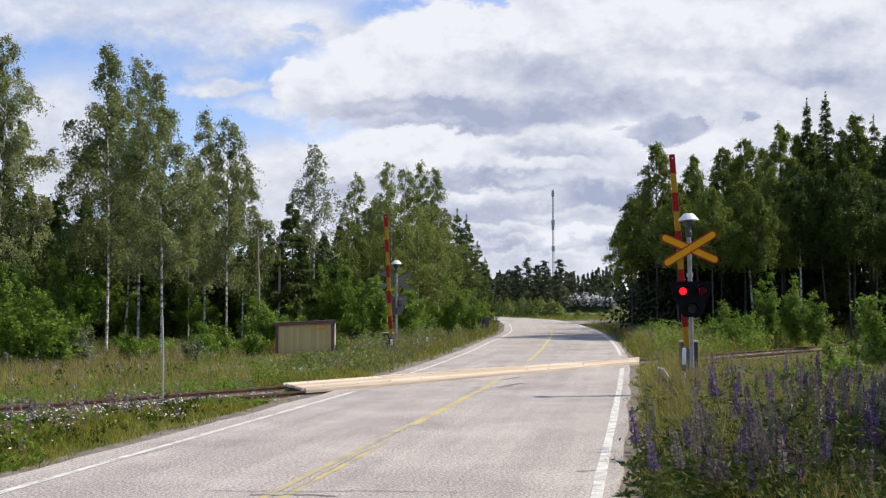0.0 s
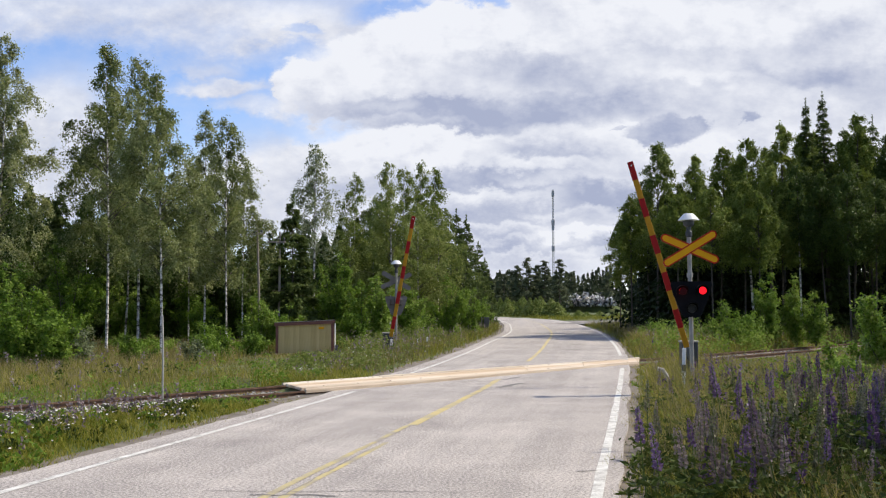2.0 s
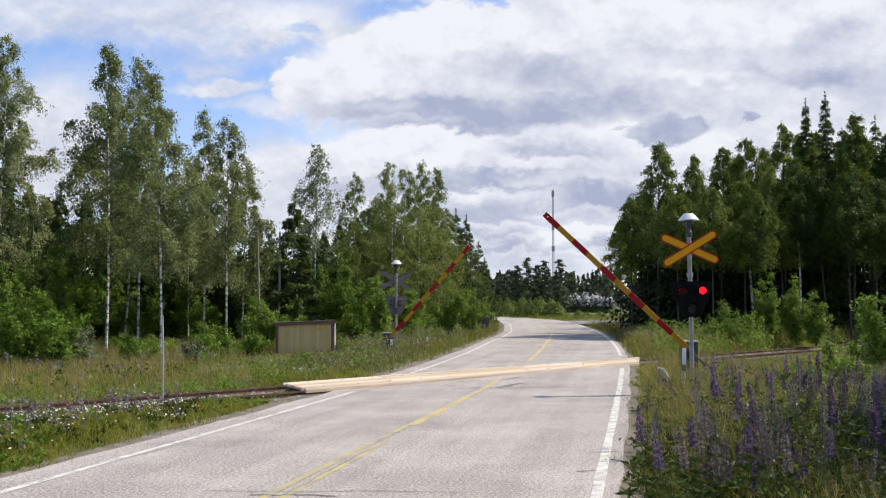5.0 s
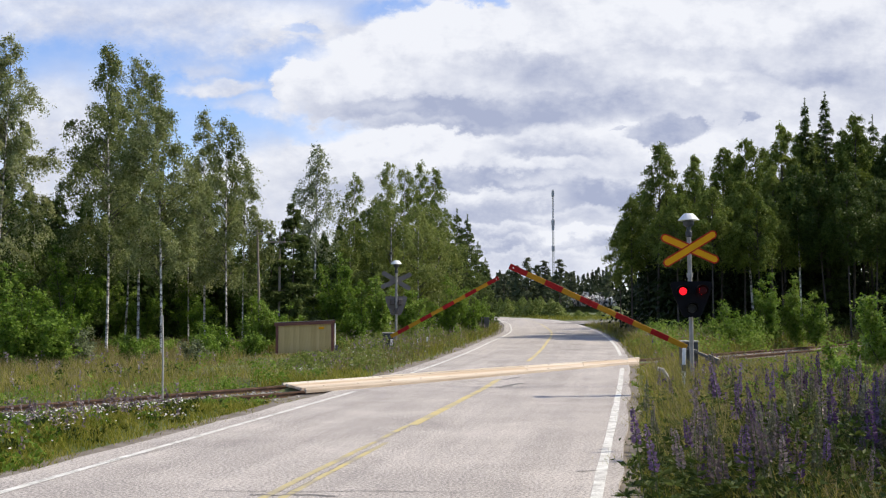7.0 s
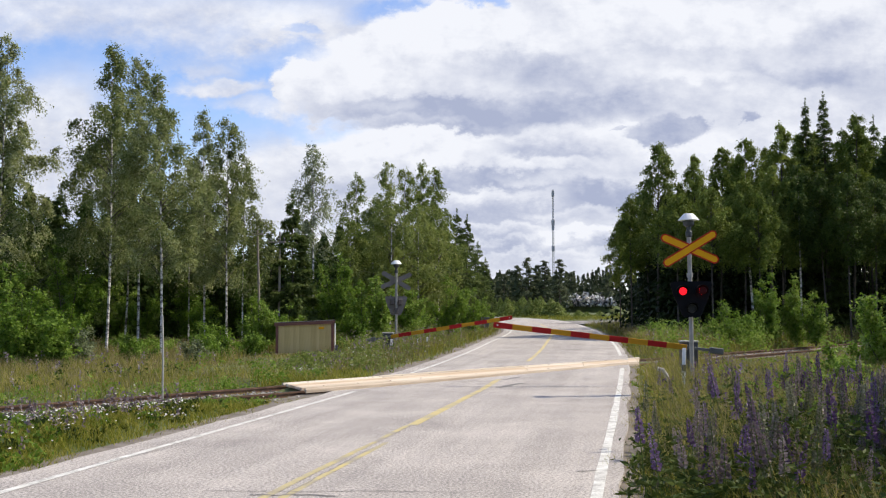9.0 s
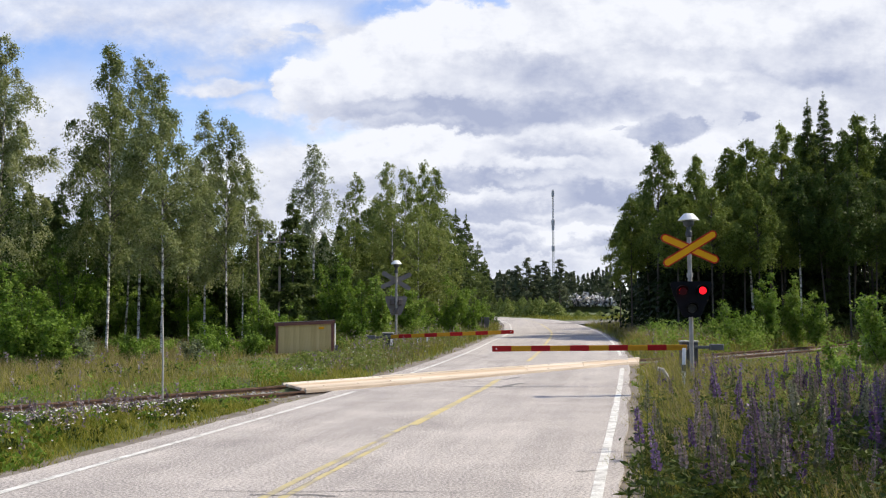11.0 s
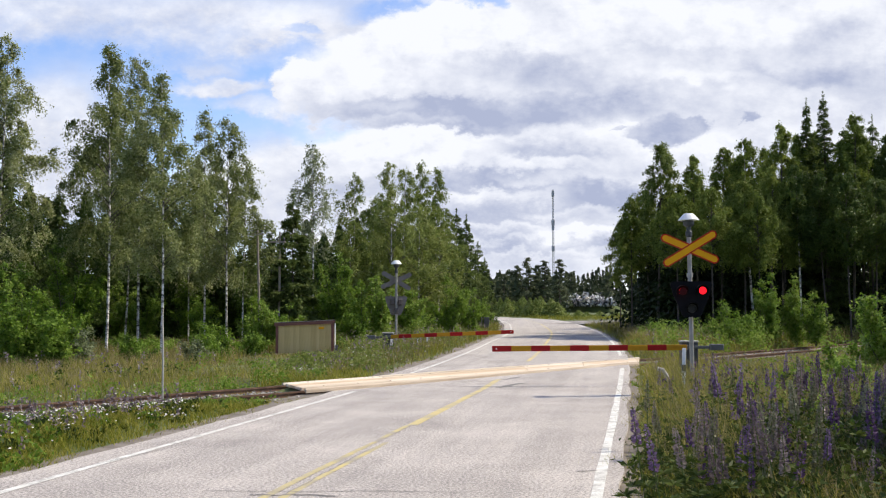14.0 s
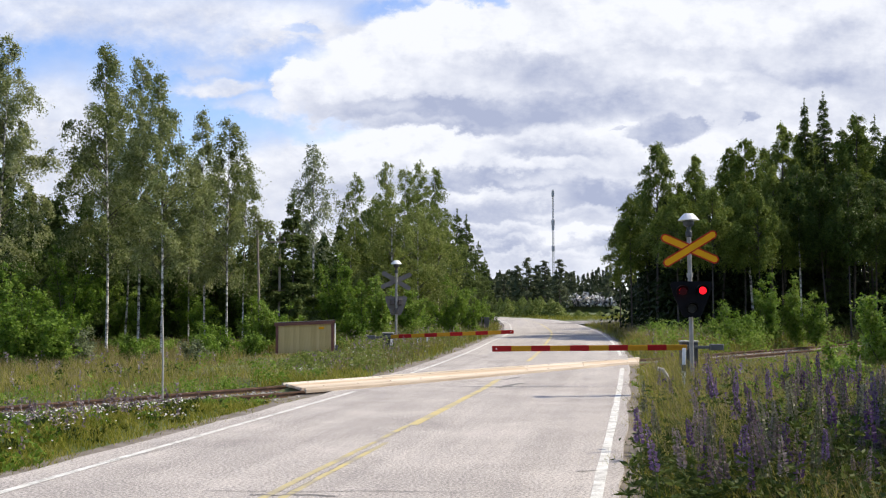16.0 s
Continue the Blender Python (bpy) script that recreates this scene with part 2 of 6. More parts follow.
def asphalt(name, tone):
    """Worn asphalt: pale stone chips in grey binder, wheel tracks along the road, blotches."""
    m = bpy.data.materials.new(name)
    m.use_nodes = True
    nd, ln = m.node_tree.nodes, m.node_tree.links
    bsdf = nd["Principled BSDF"]
    tc = nd.new("ShaderNodeTexCoord")

    def noise_at(scale, detail, stretch=(1, 1, 1), turn=0.0):
        rot = nd.new("ShaderNodeMapping")
        rot.inputs["Rotation"].default_value = (0, 0, radians(turn))
        ln.new(tc.outputs["Object"], rot.inputs[0])
        mp = nd.new("ShaderNodeMapping")
        mp.inputs["Scale"].default_value = stretch
        ln.new(rot.outputs[0], mp.inputs[0])
        n = nd.new("ShaderNodeTexNoise")
        n.inputs["Scale"].default_value, n.inputs["Detail"].default_value = scale, detail
        n.inputs["Roughness"].default_value = 0.6
        ln.new(mp.outputs[0], n.inputs["Vector"])
        return n.outputs[0]

    def op(kind, a, b):
        n = nd.new("ShaderNodeMath")
        n.operation = kind
        for i, v in enumerate((a, b)):
            if isinstance(v, (int, float)):
                n.inputs[i].default_value = v
            else:
                ln.new(v, n.inputs[i])
        return n.outputs[0]

    chips = noise_at(30.0, 2)
    grit = noise_at(95.0, 2)
    tracks = noise_at(1.0, 3, (2.2, 0.05, 1), 10.2)
    blot = noise_at(0.5, 4)
    v = op("ADD", op("MULTIPLY", chips, 1.0), op("MULTIPLY", grit, 0.80))
    v = op("ADD", v, op("MULTIPLY", tracks, 0.20))
    v = op("ADD", v, op("MULTIPLY", blot, 0.34))
    v = op("SUBTRACT", v, 0.665)
    ramp = nd.new("ShaderNodeValToRGB")
    el = ramp.color_ramp.elements
    el[0].position, el[0].color = 0.30, (0.17 * tone, 0.159 * tone, 0.153 * tone, 1)
    el[1].position, el[1].color = 0.50, (0.36 * tone, 0.327 * tone, 0.302 * tone, 1)
    e = el.new(0.68)
    e.color = (0.60 * tone, 0.55 * tone, 0.505 * tone, 1)
    ln.new(v, ramp.inputs[0])
    ln.new(ramp.outputs[0], bsdf.inputs["Base Color"])
    bsdf.inputs["Roughness"].default_value = 0.88
    bsdf.inputs["Specular IOR Level"].default_value = 0.3
    b = nd.new("ShaderNodeBump")
    b.inputs["Strength"].default_value, b.inputs["Distance"].default_value = 0.45, 0.008
    ln.new(op("ADD", chips, grit), b.inputs["Height"])
    ln.new(b.outputs[0], bsdf.inputs["Normal"])
    return m


M_ASPHALT = asphalt("asphalt", 1.0)
M_ASPHALT_NEW = asphalt("asphalt_dark", 0.62)
M_TAR = mat("tar", ((0.11, 0.105, 0.10), (0.235, 0.22, 0.205)), scale=6, rough=0.8)
M_LINE = mat("line_paint", ((0.33, 0.315, 0.29), (0.60, 0.59, 0.55), (0.74, 0.73, 0.69)), scale=5, fine=45, rough=0.75, spread=0.13)
M_YELLOW_LINE = mat("yellow_line", ((0.34, 0.30, 0.22), (0.49, 0.405, 0.195), (0.60, 0.485, 0.19)), scale=2, fine=50, rough=0.75, spread=0.15)
M_FADED_LINE = mat("faded_yellow_line", ((0.31, 0.28, 0.235), (0.41, 0.355, 0.205), (0.53, 0.44, 0.19)), scale=2, fine=50, rough=0.8, spread=0.12)
M_GRAVEL = mat("gravel", ((0.088, 0.072, 0.056), (0.17, 0.145, 0.118), (0.29, 0.255, 0.215)), scale=3, fine=45, rough=0.95, bump=0.03)
M_BALLAST = mat("ballast", ((0.10, 0.085, 0.07), (0.19, 0.17, 0.15), (0.36, 0.34, 0.31)), scale=6, fine=30, rough=0.95, bump=0.02, island=0.5)
M_GROUND = mat("soil_and_moss", ((0.045, 0.062, 0.015), (0.080, 0.105, 0.024), (0.12, 0.115, 0.045)), scale=0.7, fine=14, rough=0.95, bump=0.04)
M_RUST = mat("rusty_steel", ((0.06, 0.035, 0.022), (0.12, 0.065, 0.038), (0.19, 0.11, 0.07)), scale=4, fine=50, rough=0.85, metal=0.0)
M_RAILHEAD = mat("worn_rail", ((0.085, 0.048, 0.034), (0.14, 0.085, 0.062)), scale=4, rough=0.8, metal=0.0)
M_SLEEPER = mat("sleeper_wood", ((0.05, 0.04, 0.03), (0.12, 0.10, 0.08), (0.20, 0.17, 0.14)), scale=3, fine=30, rough=0.9, bump=0.01, stretch=(1, 6, 6), objrand=0.4)
M_DECK = mat("weathered_pine", ((0.42, 0.33, 0.24), (0.61, 0.51, 0.39), (0.72, 0.64, 0.53)), scale=1.5, fine=26, rough=0.8, bump=0.006, stretch=(0.5, 8, 8), objrand=0.35)
M_DECK_WORN = mat("driven_pine", ((0.42, 0.30, 0.19), (0.58, 0.45, 0.31), (0.68, 0.57, 0.44)), scale=1.5, fine=26, rough=0.85, bump=0.006, stretch=(0.5, 8, 8), objrand=0.35)
M_GALV = mat("galvanised_steel", ((0.18, 0.17, 0.152), (0.285, 0.268, 0.242), (0.39, 0.37, 0.34)), scale=6, fine=60, rough=0.55)
M_GREYBOX = mat("grey_paint", ((0.075, 0.075, 0.074), (0.12, 0.12, 0.118)), scale=4, rough=0.5)
M_DARKBOX = mat("dark_grey_paint", ((0.030, 0.032, 0.035), (0.055, 0.058, 0.062)), scale=4, rough=0.5)
M_HOUSING = mat("lamp_housing_paint", ((0.055, 0.045, 0.040), (0.11, 0.09, 0.08)), scale=5, rough=0.6)
M_SIGNBACK = mat("sign_back", ((0.125, 0.110, 0.098), (0.185, 0.165, 0.148)), scale=5, rough=0.7)
M_BLACK = mat("black_paint", ((0.004, 0.004, 0.005), (0.009, 0.009, 0.010)), scale=6, rough=0.75)
M_BLACK.node_tree.nodes["Principled BSDF"].inputs["Specular IOR Level"].default_value = 0.12
M_LENS = mat("smoked_glass", ((0.012, 0.012, 0.014), (0.022, 0.022, 0.025)), scale=6, rough=0.3)
M_WHITE = mat("white_paint", ((0.70, 0.70, 0.69), (0.82, 0.82, 0.81)), scale=5, rough=0.4)
M_SIGN_Y = mat("yellow_sign", ((0.74, 0.33, 0.003), (0.81, 0.39, 0.005)), scale=5, rough=0.4)
M_SIGN_R = mat("red_sign", ((0.44, 0.020, 0.010), (0.54, 0.030, 0.014)), scale=5, rough=0.4)
M_BOOM_R = mat("boom_red", ((0.25, 0.006, 0.006), (0.33, 0.011, 0.009)), scale=5, rough=0.6)
M_BOOM_Y = mat("boom_yellow", ((0.36, 0.175, 0.006), (0.45, 0.23, 0.012)), scale=5, rough=0.6)
for m in (M_SIGN_Y, M_SIGN_R, M_BOOM_R, M_BOOM_Y):
    m.node_tree.nodes["Principled BSDF"].inputs["Specular IOR Level"].default_value = 0.2
M_BEIGE = mat("beige_boards", ((0.52, 0.35, 0.13), (0.62, 0.44, 0.180), (0.68, 0.50, 0.225)), scale=2, fine=30, rough=0.7, stretch=(8, 8, 0.8), bump=0.003, objrand=0.3)
M_BROWN = mat("brown_trim", ((0.15, 0.052, 0.038), (0.24, 0.092, 0.066)), scale=4, rough=0.65)
M_FELT = mat("roof_felt", ((0.05, 0.045, 0.045), (0.10, 0.08, 0.075)), scale=5, rough=0.9)
M_OLDWOOD = mat("grey_pole_wood", ((0.15, 0.125, 0.10), (0.28, 0.24, 0.20), (0.38, 0.33, 0.28)), scale=3, fine=30, rough=0.9, stretch=(6, 6, 0.6), bump=0.005)
M_PALE = mat("pale_galvanised", ((0.27, 0.255, 0.225), (0.38, 0.36, 0.32), (0.47, 0.45, 0.41)), scale=6, fine=60, rough=0.6)
M_MAST = mat("mast_steel", ((0.30, 0.30, 0.32), (0.40, 0.40, 0.42)), scale=1, rough=0.6)
M_SCRAP = mat("scrap_metal", ((0.03, 0.028, 0.028), (0.42, 0.40, 0.39), (0.92, 0.90, 0.88)), scale=0.8, fine=4, rough=0.6, metal=0.0, island=1.1, spread=0.24)
M_STEM = mat("green_stem", ((0.06, 0.10, 0.025), (0.10, 0.15, 0.04)), scale=5, rough=0.7, translucent=0.2)
M_GRASS = leafmat("grass_blades", (0.085, 0.110, 0.011), (0.210, 0.220, 0.025), (0.41, 0.35, 0.085), tr=0.42)
M_BANKGRASS = leafmat("bank_grass", (0.105, 0.105, 0.036), (0.210, 0.190, 0.082), (0.35, 0.285, 0.18), tr=0.42)
M_LUPINLEAF = leafmat("lupin_leaves", (0.028, 0.047, 0.010), (0.056, 0.082, 0.016), (0.11, 0.135, 0.030), tr=0.28)
M_HAY = leafmat("seeding_grass", (0.15, 0.145, 0.048), (0.285, 0.25, 0.098), (0.45, 0.34, 0.215), tr=0.42)
M_BIRCHLEAF = leafmat("birch_leaves", (0.118, 0.150, 0.046), (0.240, 0.272, 0.098), (0.44, 0.445, 0.26), tr=0.50)
M_MIDLEAF = leafmat("green_birch_leaves", (0.095, 0.135, 0.026), (0.190, 0.235, 0.052), (0.32, 0.345, 0.12), tr=0.42)
M_EASTLEAF = leafmat("dark_birch_leaves", (0.082, 0.118, 0.019), (0.172, 0.224, 0.040), (0.280, 0.320, 0.082), tr=0.42)
M_LIGHTLEAF = leafmat("fresh_leaves", (0.085, 0.155, 0.018), (0.165, 0.265, 0.032), (0.29, 0.37, 0.09), tr=0.45)
M_SILVERLEAF = leafmat("willow_leaves", (0.10, 0.13, 0.055), (0.19, 0.22, 0.11), (0.33, 0.36, 0.22))
# a darker copy of the leaf greens, with canopy shade in the colour
M_SHADELEAF = leafmat("shaded_leaves", (0.034, 0.060, 0.012), (0.070, 0.110, 0.021), (0.130, 0.170, 0.040), tr=0.34)
# near-black: the shade under the canopy is put into this leaf colour
M_DEEPSHADELEAF = leafmat("deep_shade_leaves", (0.008, 0.015, 0.004), (0.017, 0.030, 0.007), (0.036, 0.056, 0.013), tr=0.10)
M_NEEDLE = leafmat("spruce_needles", (0.055, 0.086, 0.022), (0.115, 0.155, 0.042), (0.190, 0.235, 0.075), tr=0.42)
M_PINE = leafmat("pine_needles", (0.042, 0.056, 0.026), (0.085, 0.102, 0.048), (0.140, 0.155, 0.078), tr=0.2)
M_BARK = mat("dark_bark", ((0.05, 0.042, 0.034), (0.11, 0.09, 0.075)), scale=4, fine=25, rough=0.95, bump=0.01)
M_BIRCHBARK = mat("birch_bark", ((0.035, 0.030, 0.026), (0.22, 0.20, 0.18), (0.66, 0.62, 0.58), (0.80, 0.77, 0.74)), scale=2.2, fine=14, rough=0.8, stretch=(1, 1, 2.8), spread=0.11)
M_PURPLE = mat("lupin_petals", ((0.075, 0.042, 0.105), (0.155, 0.096, 0.200), (0.30, 0.22, 0.345)), scale=2, fine=14, rough=0.6, island=0.4, objrand=0.5, translucent=0.3, spread=0.35)
M_PINKP = mat("faded_petals", ((0.14, 0.105, 0.115), (0.25, 0.195, 0.205), (0.40, 0.345, 0.33)), scale=2, fine=14, rough=0.6, island=0.4, objrand=0.5, translucent=0.3, spread=0.35)
M_POD = mat("seed_pods", ((0.11, 0.11, 0.065), (0.20, 0.195, 0.12), (0.34, 0.325, 0.23)), scale=2, fine=14, rough=0.6, island=0.5, objrand=0.5, translucent=0.2, spread=0.35)
M_DAISY = mat("daisy_petals", ((0.58, 0.55, 0.47), (0.76, 0.74, 0.68)), scale=3, rough=0.6, translucent=0.2)


def glow(name, base, emission, strength):
    m = bpy.data.materials.new(name)
    m.use_nodes = True
    b = m.node_tree.nodes["Principled BSDF"]
    b.inputs["Base Color"].default_value = (*base, 1)
    b.inputs["Roughness"].default_value = 0.5
    b.inputs["Specular IOR Level"].default_value = 0.15
    b.inputs["Emission Color"].default_value = (*emission, 1)
    b.inputs["Emission Strength"].default_value = strength
    return m


M_LAMP_ON = glow("signal_lit", (0.4, 0.01, 0.01), (1.0, 0.010, 0.022), 1.5)
M_LAMP_OFF = glow("signal_dark", (0.016, 0.0015, 0.002), (1.0, 0.03, 0.05), 0.010)


# ================= mesh helpers =================
def part(name, bm, material, parent, label=""):
    me = bpy.data.meshes.new(name)
    bm.to_mesh(me)
    bm.free()
    me.materials.append(material)
    ob = new(name, me)
    ob.parent = parent
    if label:
        tagged(ob, label)
    return ob


def raw(name, verts, faces, material, parent=None, smooth=False):
    me = bpy.data.meshes.new(name)
    me.from_pydata([tuple(v) for v in verts], [], [tuple(f) for f in faces])
    if smooth:
        me.polygons.foreach_set("use_smooth", [True] * len(me.polygons))
    me.materials.append(material)
    me.update()
    ob = new(name, me)
    if parent:
        ob.parent = parent
    return ob


def quads(name, corners, material, parent=None):
    """A mesh of separate quads: corners is an array (n, 4, 3)."""
    n = len(corners)
    me = bpy.data.meshes.new(name)
    me.vertices.add(4 * n)
    me.vertices.foreach_set("co", np.ascontiguousarray(corners, dtype=np.float32).ravel())
    me.loops.add(4 * n)
    me.loops.foreach_set("vertex_index", np.arange(4 * n, dtype=np.int32))
    me.polygons.add(n)
    me.polygons.foreach_set("loop_start", np.arange(0, 4 * n, 4, dtype=np.int32))
    me.update(calc_edges=True)
    me.materials.append(material)
    ob = new(name, me)
    if parent:
        ob.parent = parent
    return ob


def leaf_tris(name, c, d, length, width, rng, material, parent=None, facing=None, loose=0.55):
    """A mesh of separate three-cornered leaves: centres c, directions d. facing: the way that most leaves turn their faces."""
    n = len(c)
    if facing is None:
        s = np.cross(d, rng.normal(0, 1, (n, 3)))
    else:
        f = facing / (np.linalg.norm(facing, axis=1)[:, None] + 1e-9) + rng.normal(0, loose, (n, 3))
        f /= np.linalg.norm(f, axis=1)[:, None] + 1e-9
        d = d - f * (d * f).sum(axis=1)[:, None]
        d /= np.linalg.norm(d, axis=1)[:, None] + 1e-9
        s = np.cross(d, f)
    s /= np.linalg.norm(s, axis=1)[:, None] + 1e-9
    l, w = length[:, None], width[:, None]
    co = np.stack([c - d * l * 0.4 - s * w * 0.5, c - d * l * 0.25 + s * w * 0.5, c + d * l * 0.6], axis=1)
    me = bpy.data.meshes.new(name)
    me.vertices.add(3 * n)
    me.vertices.foreach_set("co", np.ascontiguousarray(co, dtype=np.float32).ravel())
    me.loops.add(3 * n)
    me.loops.foreach_set("vertex_index", np.arange(3 * n, dtype=np.int32))
    me.polygons.add(n)
    me.polygons.foreach_set("loop_start", np.arange(0, 3 * n, 3, dtype=np.int32))
    me.update(calc_edges=True)
    me.materials.append(material)
    ob = new(name, me)
    if parent:
        ob.parent = parent
    return ob


def box(bm, sx, sy, sz, m=None, bevel=0.0):
    geo = bmesh.ops.create_cube(bm, size=1, matrix=(m or Matrix()) @ Matrix.Diagonal((sx, sy, sz, 1)))
    if bevel:
        edges = list({e for v in geo["verts"] for e in v.link_edges})
        bmesh.ops.bevel(bm, geom=edges, offset=bevel, segments=1, affect="EDGES")


def cone(bm, r1, r2, depth, m=None, seg=16):
    bmesh.ops.create_cone(bm, cap_ends=True, segments=seg, radius1=r1, radius2=r2, depth=depth, matrix=m or Matrix())


def lathe(bm, profile, m=None, seg=20):
    """Turns (radius, z) pairs round the z axis."""
    m = m or Matrix()
    rings = []
    for r, z in profile:
        rings.append([bm.verts.new(m @ Vector((r * math.cos(2 * math.pi * i / seg), r * math.sin(2 * math.pi * i / seg), z))) for i in range(seg)])
    for a, b in zip(rings, rings[1:]):
        for i in range(seg):
            bm.faces.new((a[i], a[(i + 1) % seg], b[(i + 1) % seg], b[i]))
    bm.faces.new(list(reversed(rings[0])))
    bm.faces.new(rings[-1])


def prism(bm, outline, y0, y1, m=None):
    """An outline of (x, z) pairs, given a thickness along y."""
    m = m or Matrix()
    a = [bm.verts.new(m @ Vector((x, y0, z))) for x, z in outline]
    b = [bm.verts.new(m @ Vector((x, y1, z))) for x, z in outline]
    k = len(outline)
    bm.faces.new(a)
    bm.faces.new(list(reversed(b)))
    for i in range(k):
        bm.faces.new((a[(i + 1) % k], a[i], b[i], b[(i + 1) % k]))
    bmesh.ops.recalc_face_normals(bm, faces=bm.faces)


def empty(name, m, label, category, group=""):
    e = new(name)
    e.matrix_basis = m
    e.empty_display_size = 0.2
    return tagged(e, label, category, group)


# ================= the lie of the land =================
Z_AT = np.array([-200.0, 24.0, 32.0, 50.0, 68.0, 82.0, 106.0, 132.0, 170.0, 260.0, 2000.0])
Z_IS = np.array([0.0, 0.0, 0.09, 0.31, 0.38, 0.52, 0.83, 1.08, 1.4, 2.1, 3.0])


def lie(y):
    return np.interp(y, Z_AT, Z_IS)


# the road's centre line
ROAD = [(-12.7, -50.0), (-3.5, 0.0), (-1.55, 10.6), (1.1, 25.0), (3.2, 37.0), (5.0, 50.0), (7.1, 68.0), (8.1, 82.0), (8.7, 96.0),
        (8.2, 112.0), (5.0, 126.0), (-1.0, 137.0), (-12.0, 147.0), (-45.0, 165.0), (-160.0, 210.0)]


def glide(points, step=1.0):
    """Catmull-Rom through the points, in steps of about a metre."""
    p = [np.array(q, dtype=float) for q in points]
    out = []
    for i in range(len(p) - 1):
        a, b, c, d = p[max(i - 1, 0)], p[i], p[i + 1], p[min(i + 2, len(p) - 1)]
        ta, tb = (c - a) / 2, (d - b) / 2
        n = max(2, int(np.linalg.norm(c - b) / step))
        for k in range(n):
            s = k / n
            out.append((2 * s**3 - 3 * s**2 + 1) * b + (s**3 - 2 * s**2 + s) * ta + (-2 * s**3 + 3 * s**2) * c + (s**3 - s**2) * tb)
    out.append(p[-1])
    return np.array(out)


LANE = glide(ROAD)
_tan = np.gradient(LANE, axis=0)
_tan /= np.linalg.norm(_tan, axis=1)[:, None]
SIDE = np.stack([_tan[:, 1], -_tan[:, 0]], axis=1)      # to the right of the way

SIDE_ROAD = glide([(8.4, 95.0), (12.5, 99.0), (18.0, 103.5), (28.0, 110.0), (60.0, 126.0)])

TRACK_T = np.array([0.6626, 0.7490])
TRACK_N = np.array([0.7490, -0.6626])
TRACK_OFF = -18.68


def on_track(s, o=0.0):
    return TRACK_N * (TRACK_OFF + o) + TRACK_T * s


def track_z(y):
    return 0.055 + 0.0058 * (y - 24.0)


def road_distance(x, y):
    """Signed distance to the right of the road's centre line."""
    x, y = np.atleast_1d(x), np.atleast_1d(y)
    near = LANE[40:260]
    side = SIDE[40:260]
    out = np.empty(len(x))
    for i in range(0, len(x), 4000):
        dx = x[i:i + 4000, None] - near[None, :, 0]
        dy = y[i:i + 4000, None] - near[None, :, 1]
        k = np.argmin(dx * dx + dy * dy, axis=1)
        r = np.arange(len(k))
        sd = dx[r, k] * side[k, 0] + dy[r, k] * side[k, 1]
        out[i:i + 4000] = np.sign(sd) * np.sqrt(dx[r, k] ** 2 + dy[r, k] ** 2)
    return out


def side_road_distance(x, y):
    x, y = np.atleast_1d(x), np.atleast_1d(y)
    out = np.full(len(x), 99.0)
    ok = (y > 90) & (y < 140) & (x > 0) & (x < 70)
    if ok.any():
        dx = x[ok][:, None] - SIDE_ROAD[None, :, 0]
        dy = y[ok][:, None] - SIDE_ROAD[None, :, 1]
        out[ok] = np.sqrt((dx * dx + dy * dy).min(axis=1))
    return out


def track_distance(x, y):
    return x * TRACK_N[0] + y * TRACK_N[1] - TRACK_OFF


def ground_z(x, y):
    x, y = np.atleast_1d(np.asarray(x, float)), np.atleast_1d(np.asarray(y, float))
    z = lie(y) + 0.05 * np.sin(x * 0.9 + 1.3 * np.sin(y * 0.35)) * np.cos(y * 0.7)
    d = np.abs(road_distance(x, y))
    z = np.where(d < 3.5, lie(y) - 0.13, np.where(d < 4.2, lie(y) - 0.13 + (d - 3.5) / 0.7 * 0.11, z))
    z = np.where(side_road_distance(x, y) < 7.8, lie(y) - 0.13, z)
    k = np.abs(track_distance(x, y))
    along_s = x * TRACK_T[0] + y * TRACK_T[1]
    bed = track_z(y) - np.where((along_s > 16.0) & (along_s < 32.2), 0.07, 0.24)
    z = np.where((k < 1.5) & (d > 3.5), bed, np.where((k < 2.6) & (d > 3.5), bed + (z - bed) * (k - 1.5) / 1.1, z))
    return z


def build_ground():
    def axis(parts):
        out = []
        for a, b, st in parts:
            out += list(np.arange(a, b, st))
        return np.array(out + [parts[-1][1]])
    xs = axis([(-2500, -300, 300), (-300, -60, 30), (-60, -24, 4), (-24, 24, 0.55), (24, 60, 4), (60, 300, 30), (300, 2500, 300)])
    ys = axis([(-400, -40, 40), (-40, 0, 4), (0, 56, 0.55), (56, 140, 2.0), (140, 320, 15), (320, 3200, 240)])
    gx, gy = np.meshgrid(xs, ys)
    z = ground_z(gx.ravel(), gy.ravel())
    n, m = len(xs), len(ys)
    verts = np.stack([gx.ravel(), gy.ravel(), z], axis=1)
    faces = [(j * n + i, j * n + i + 1, (j + 1) * n + i + 1, (j + 1) * n + i) for j in range(m - 1) for i in range(n - 1)]
    ob = raw("ground", verts, faces, M_GROUND, smooth=True)
    tagged(ob, "grassy verge soil reaching to the forest and horizon", "ground", kind="structure")


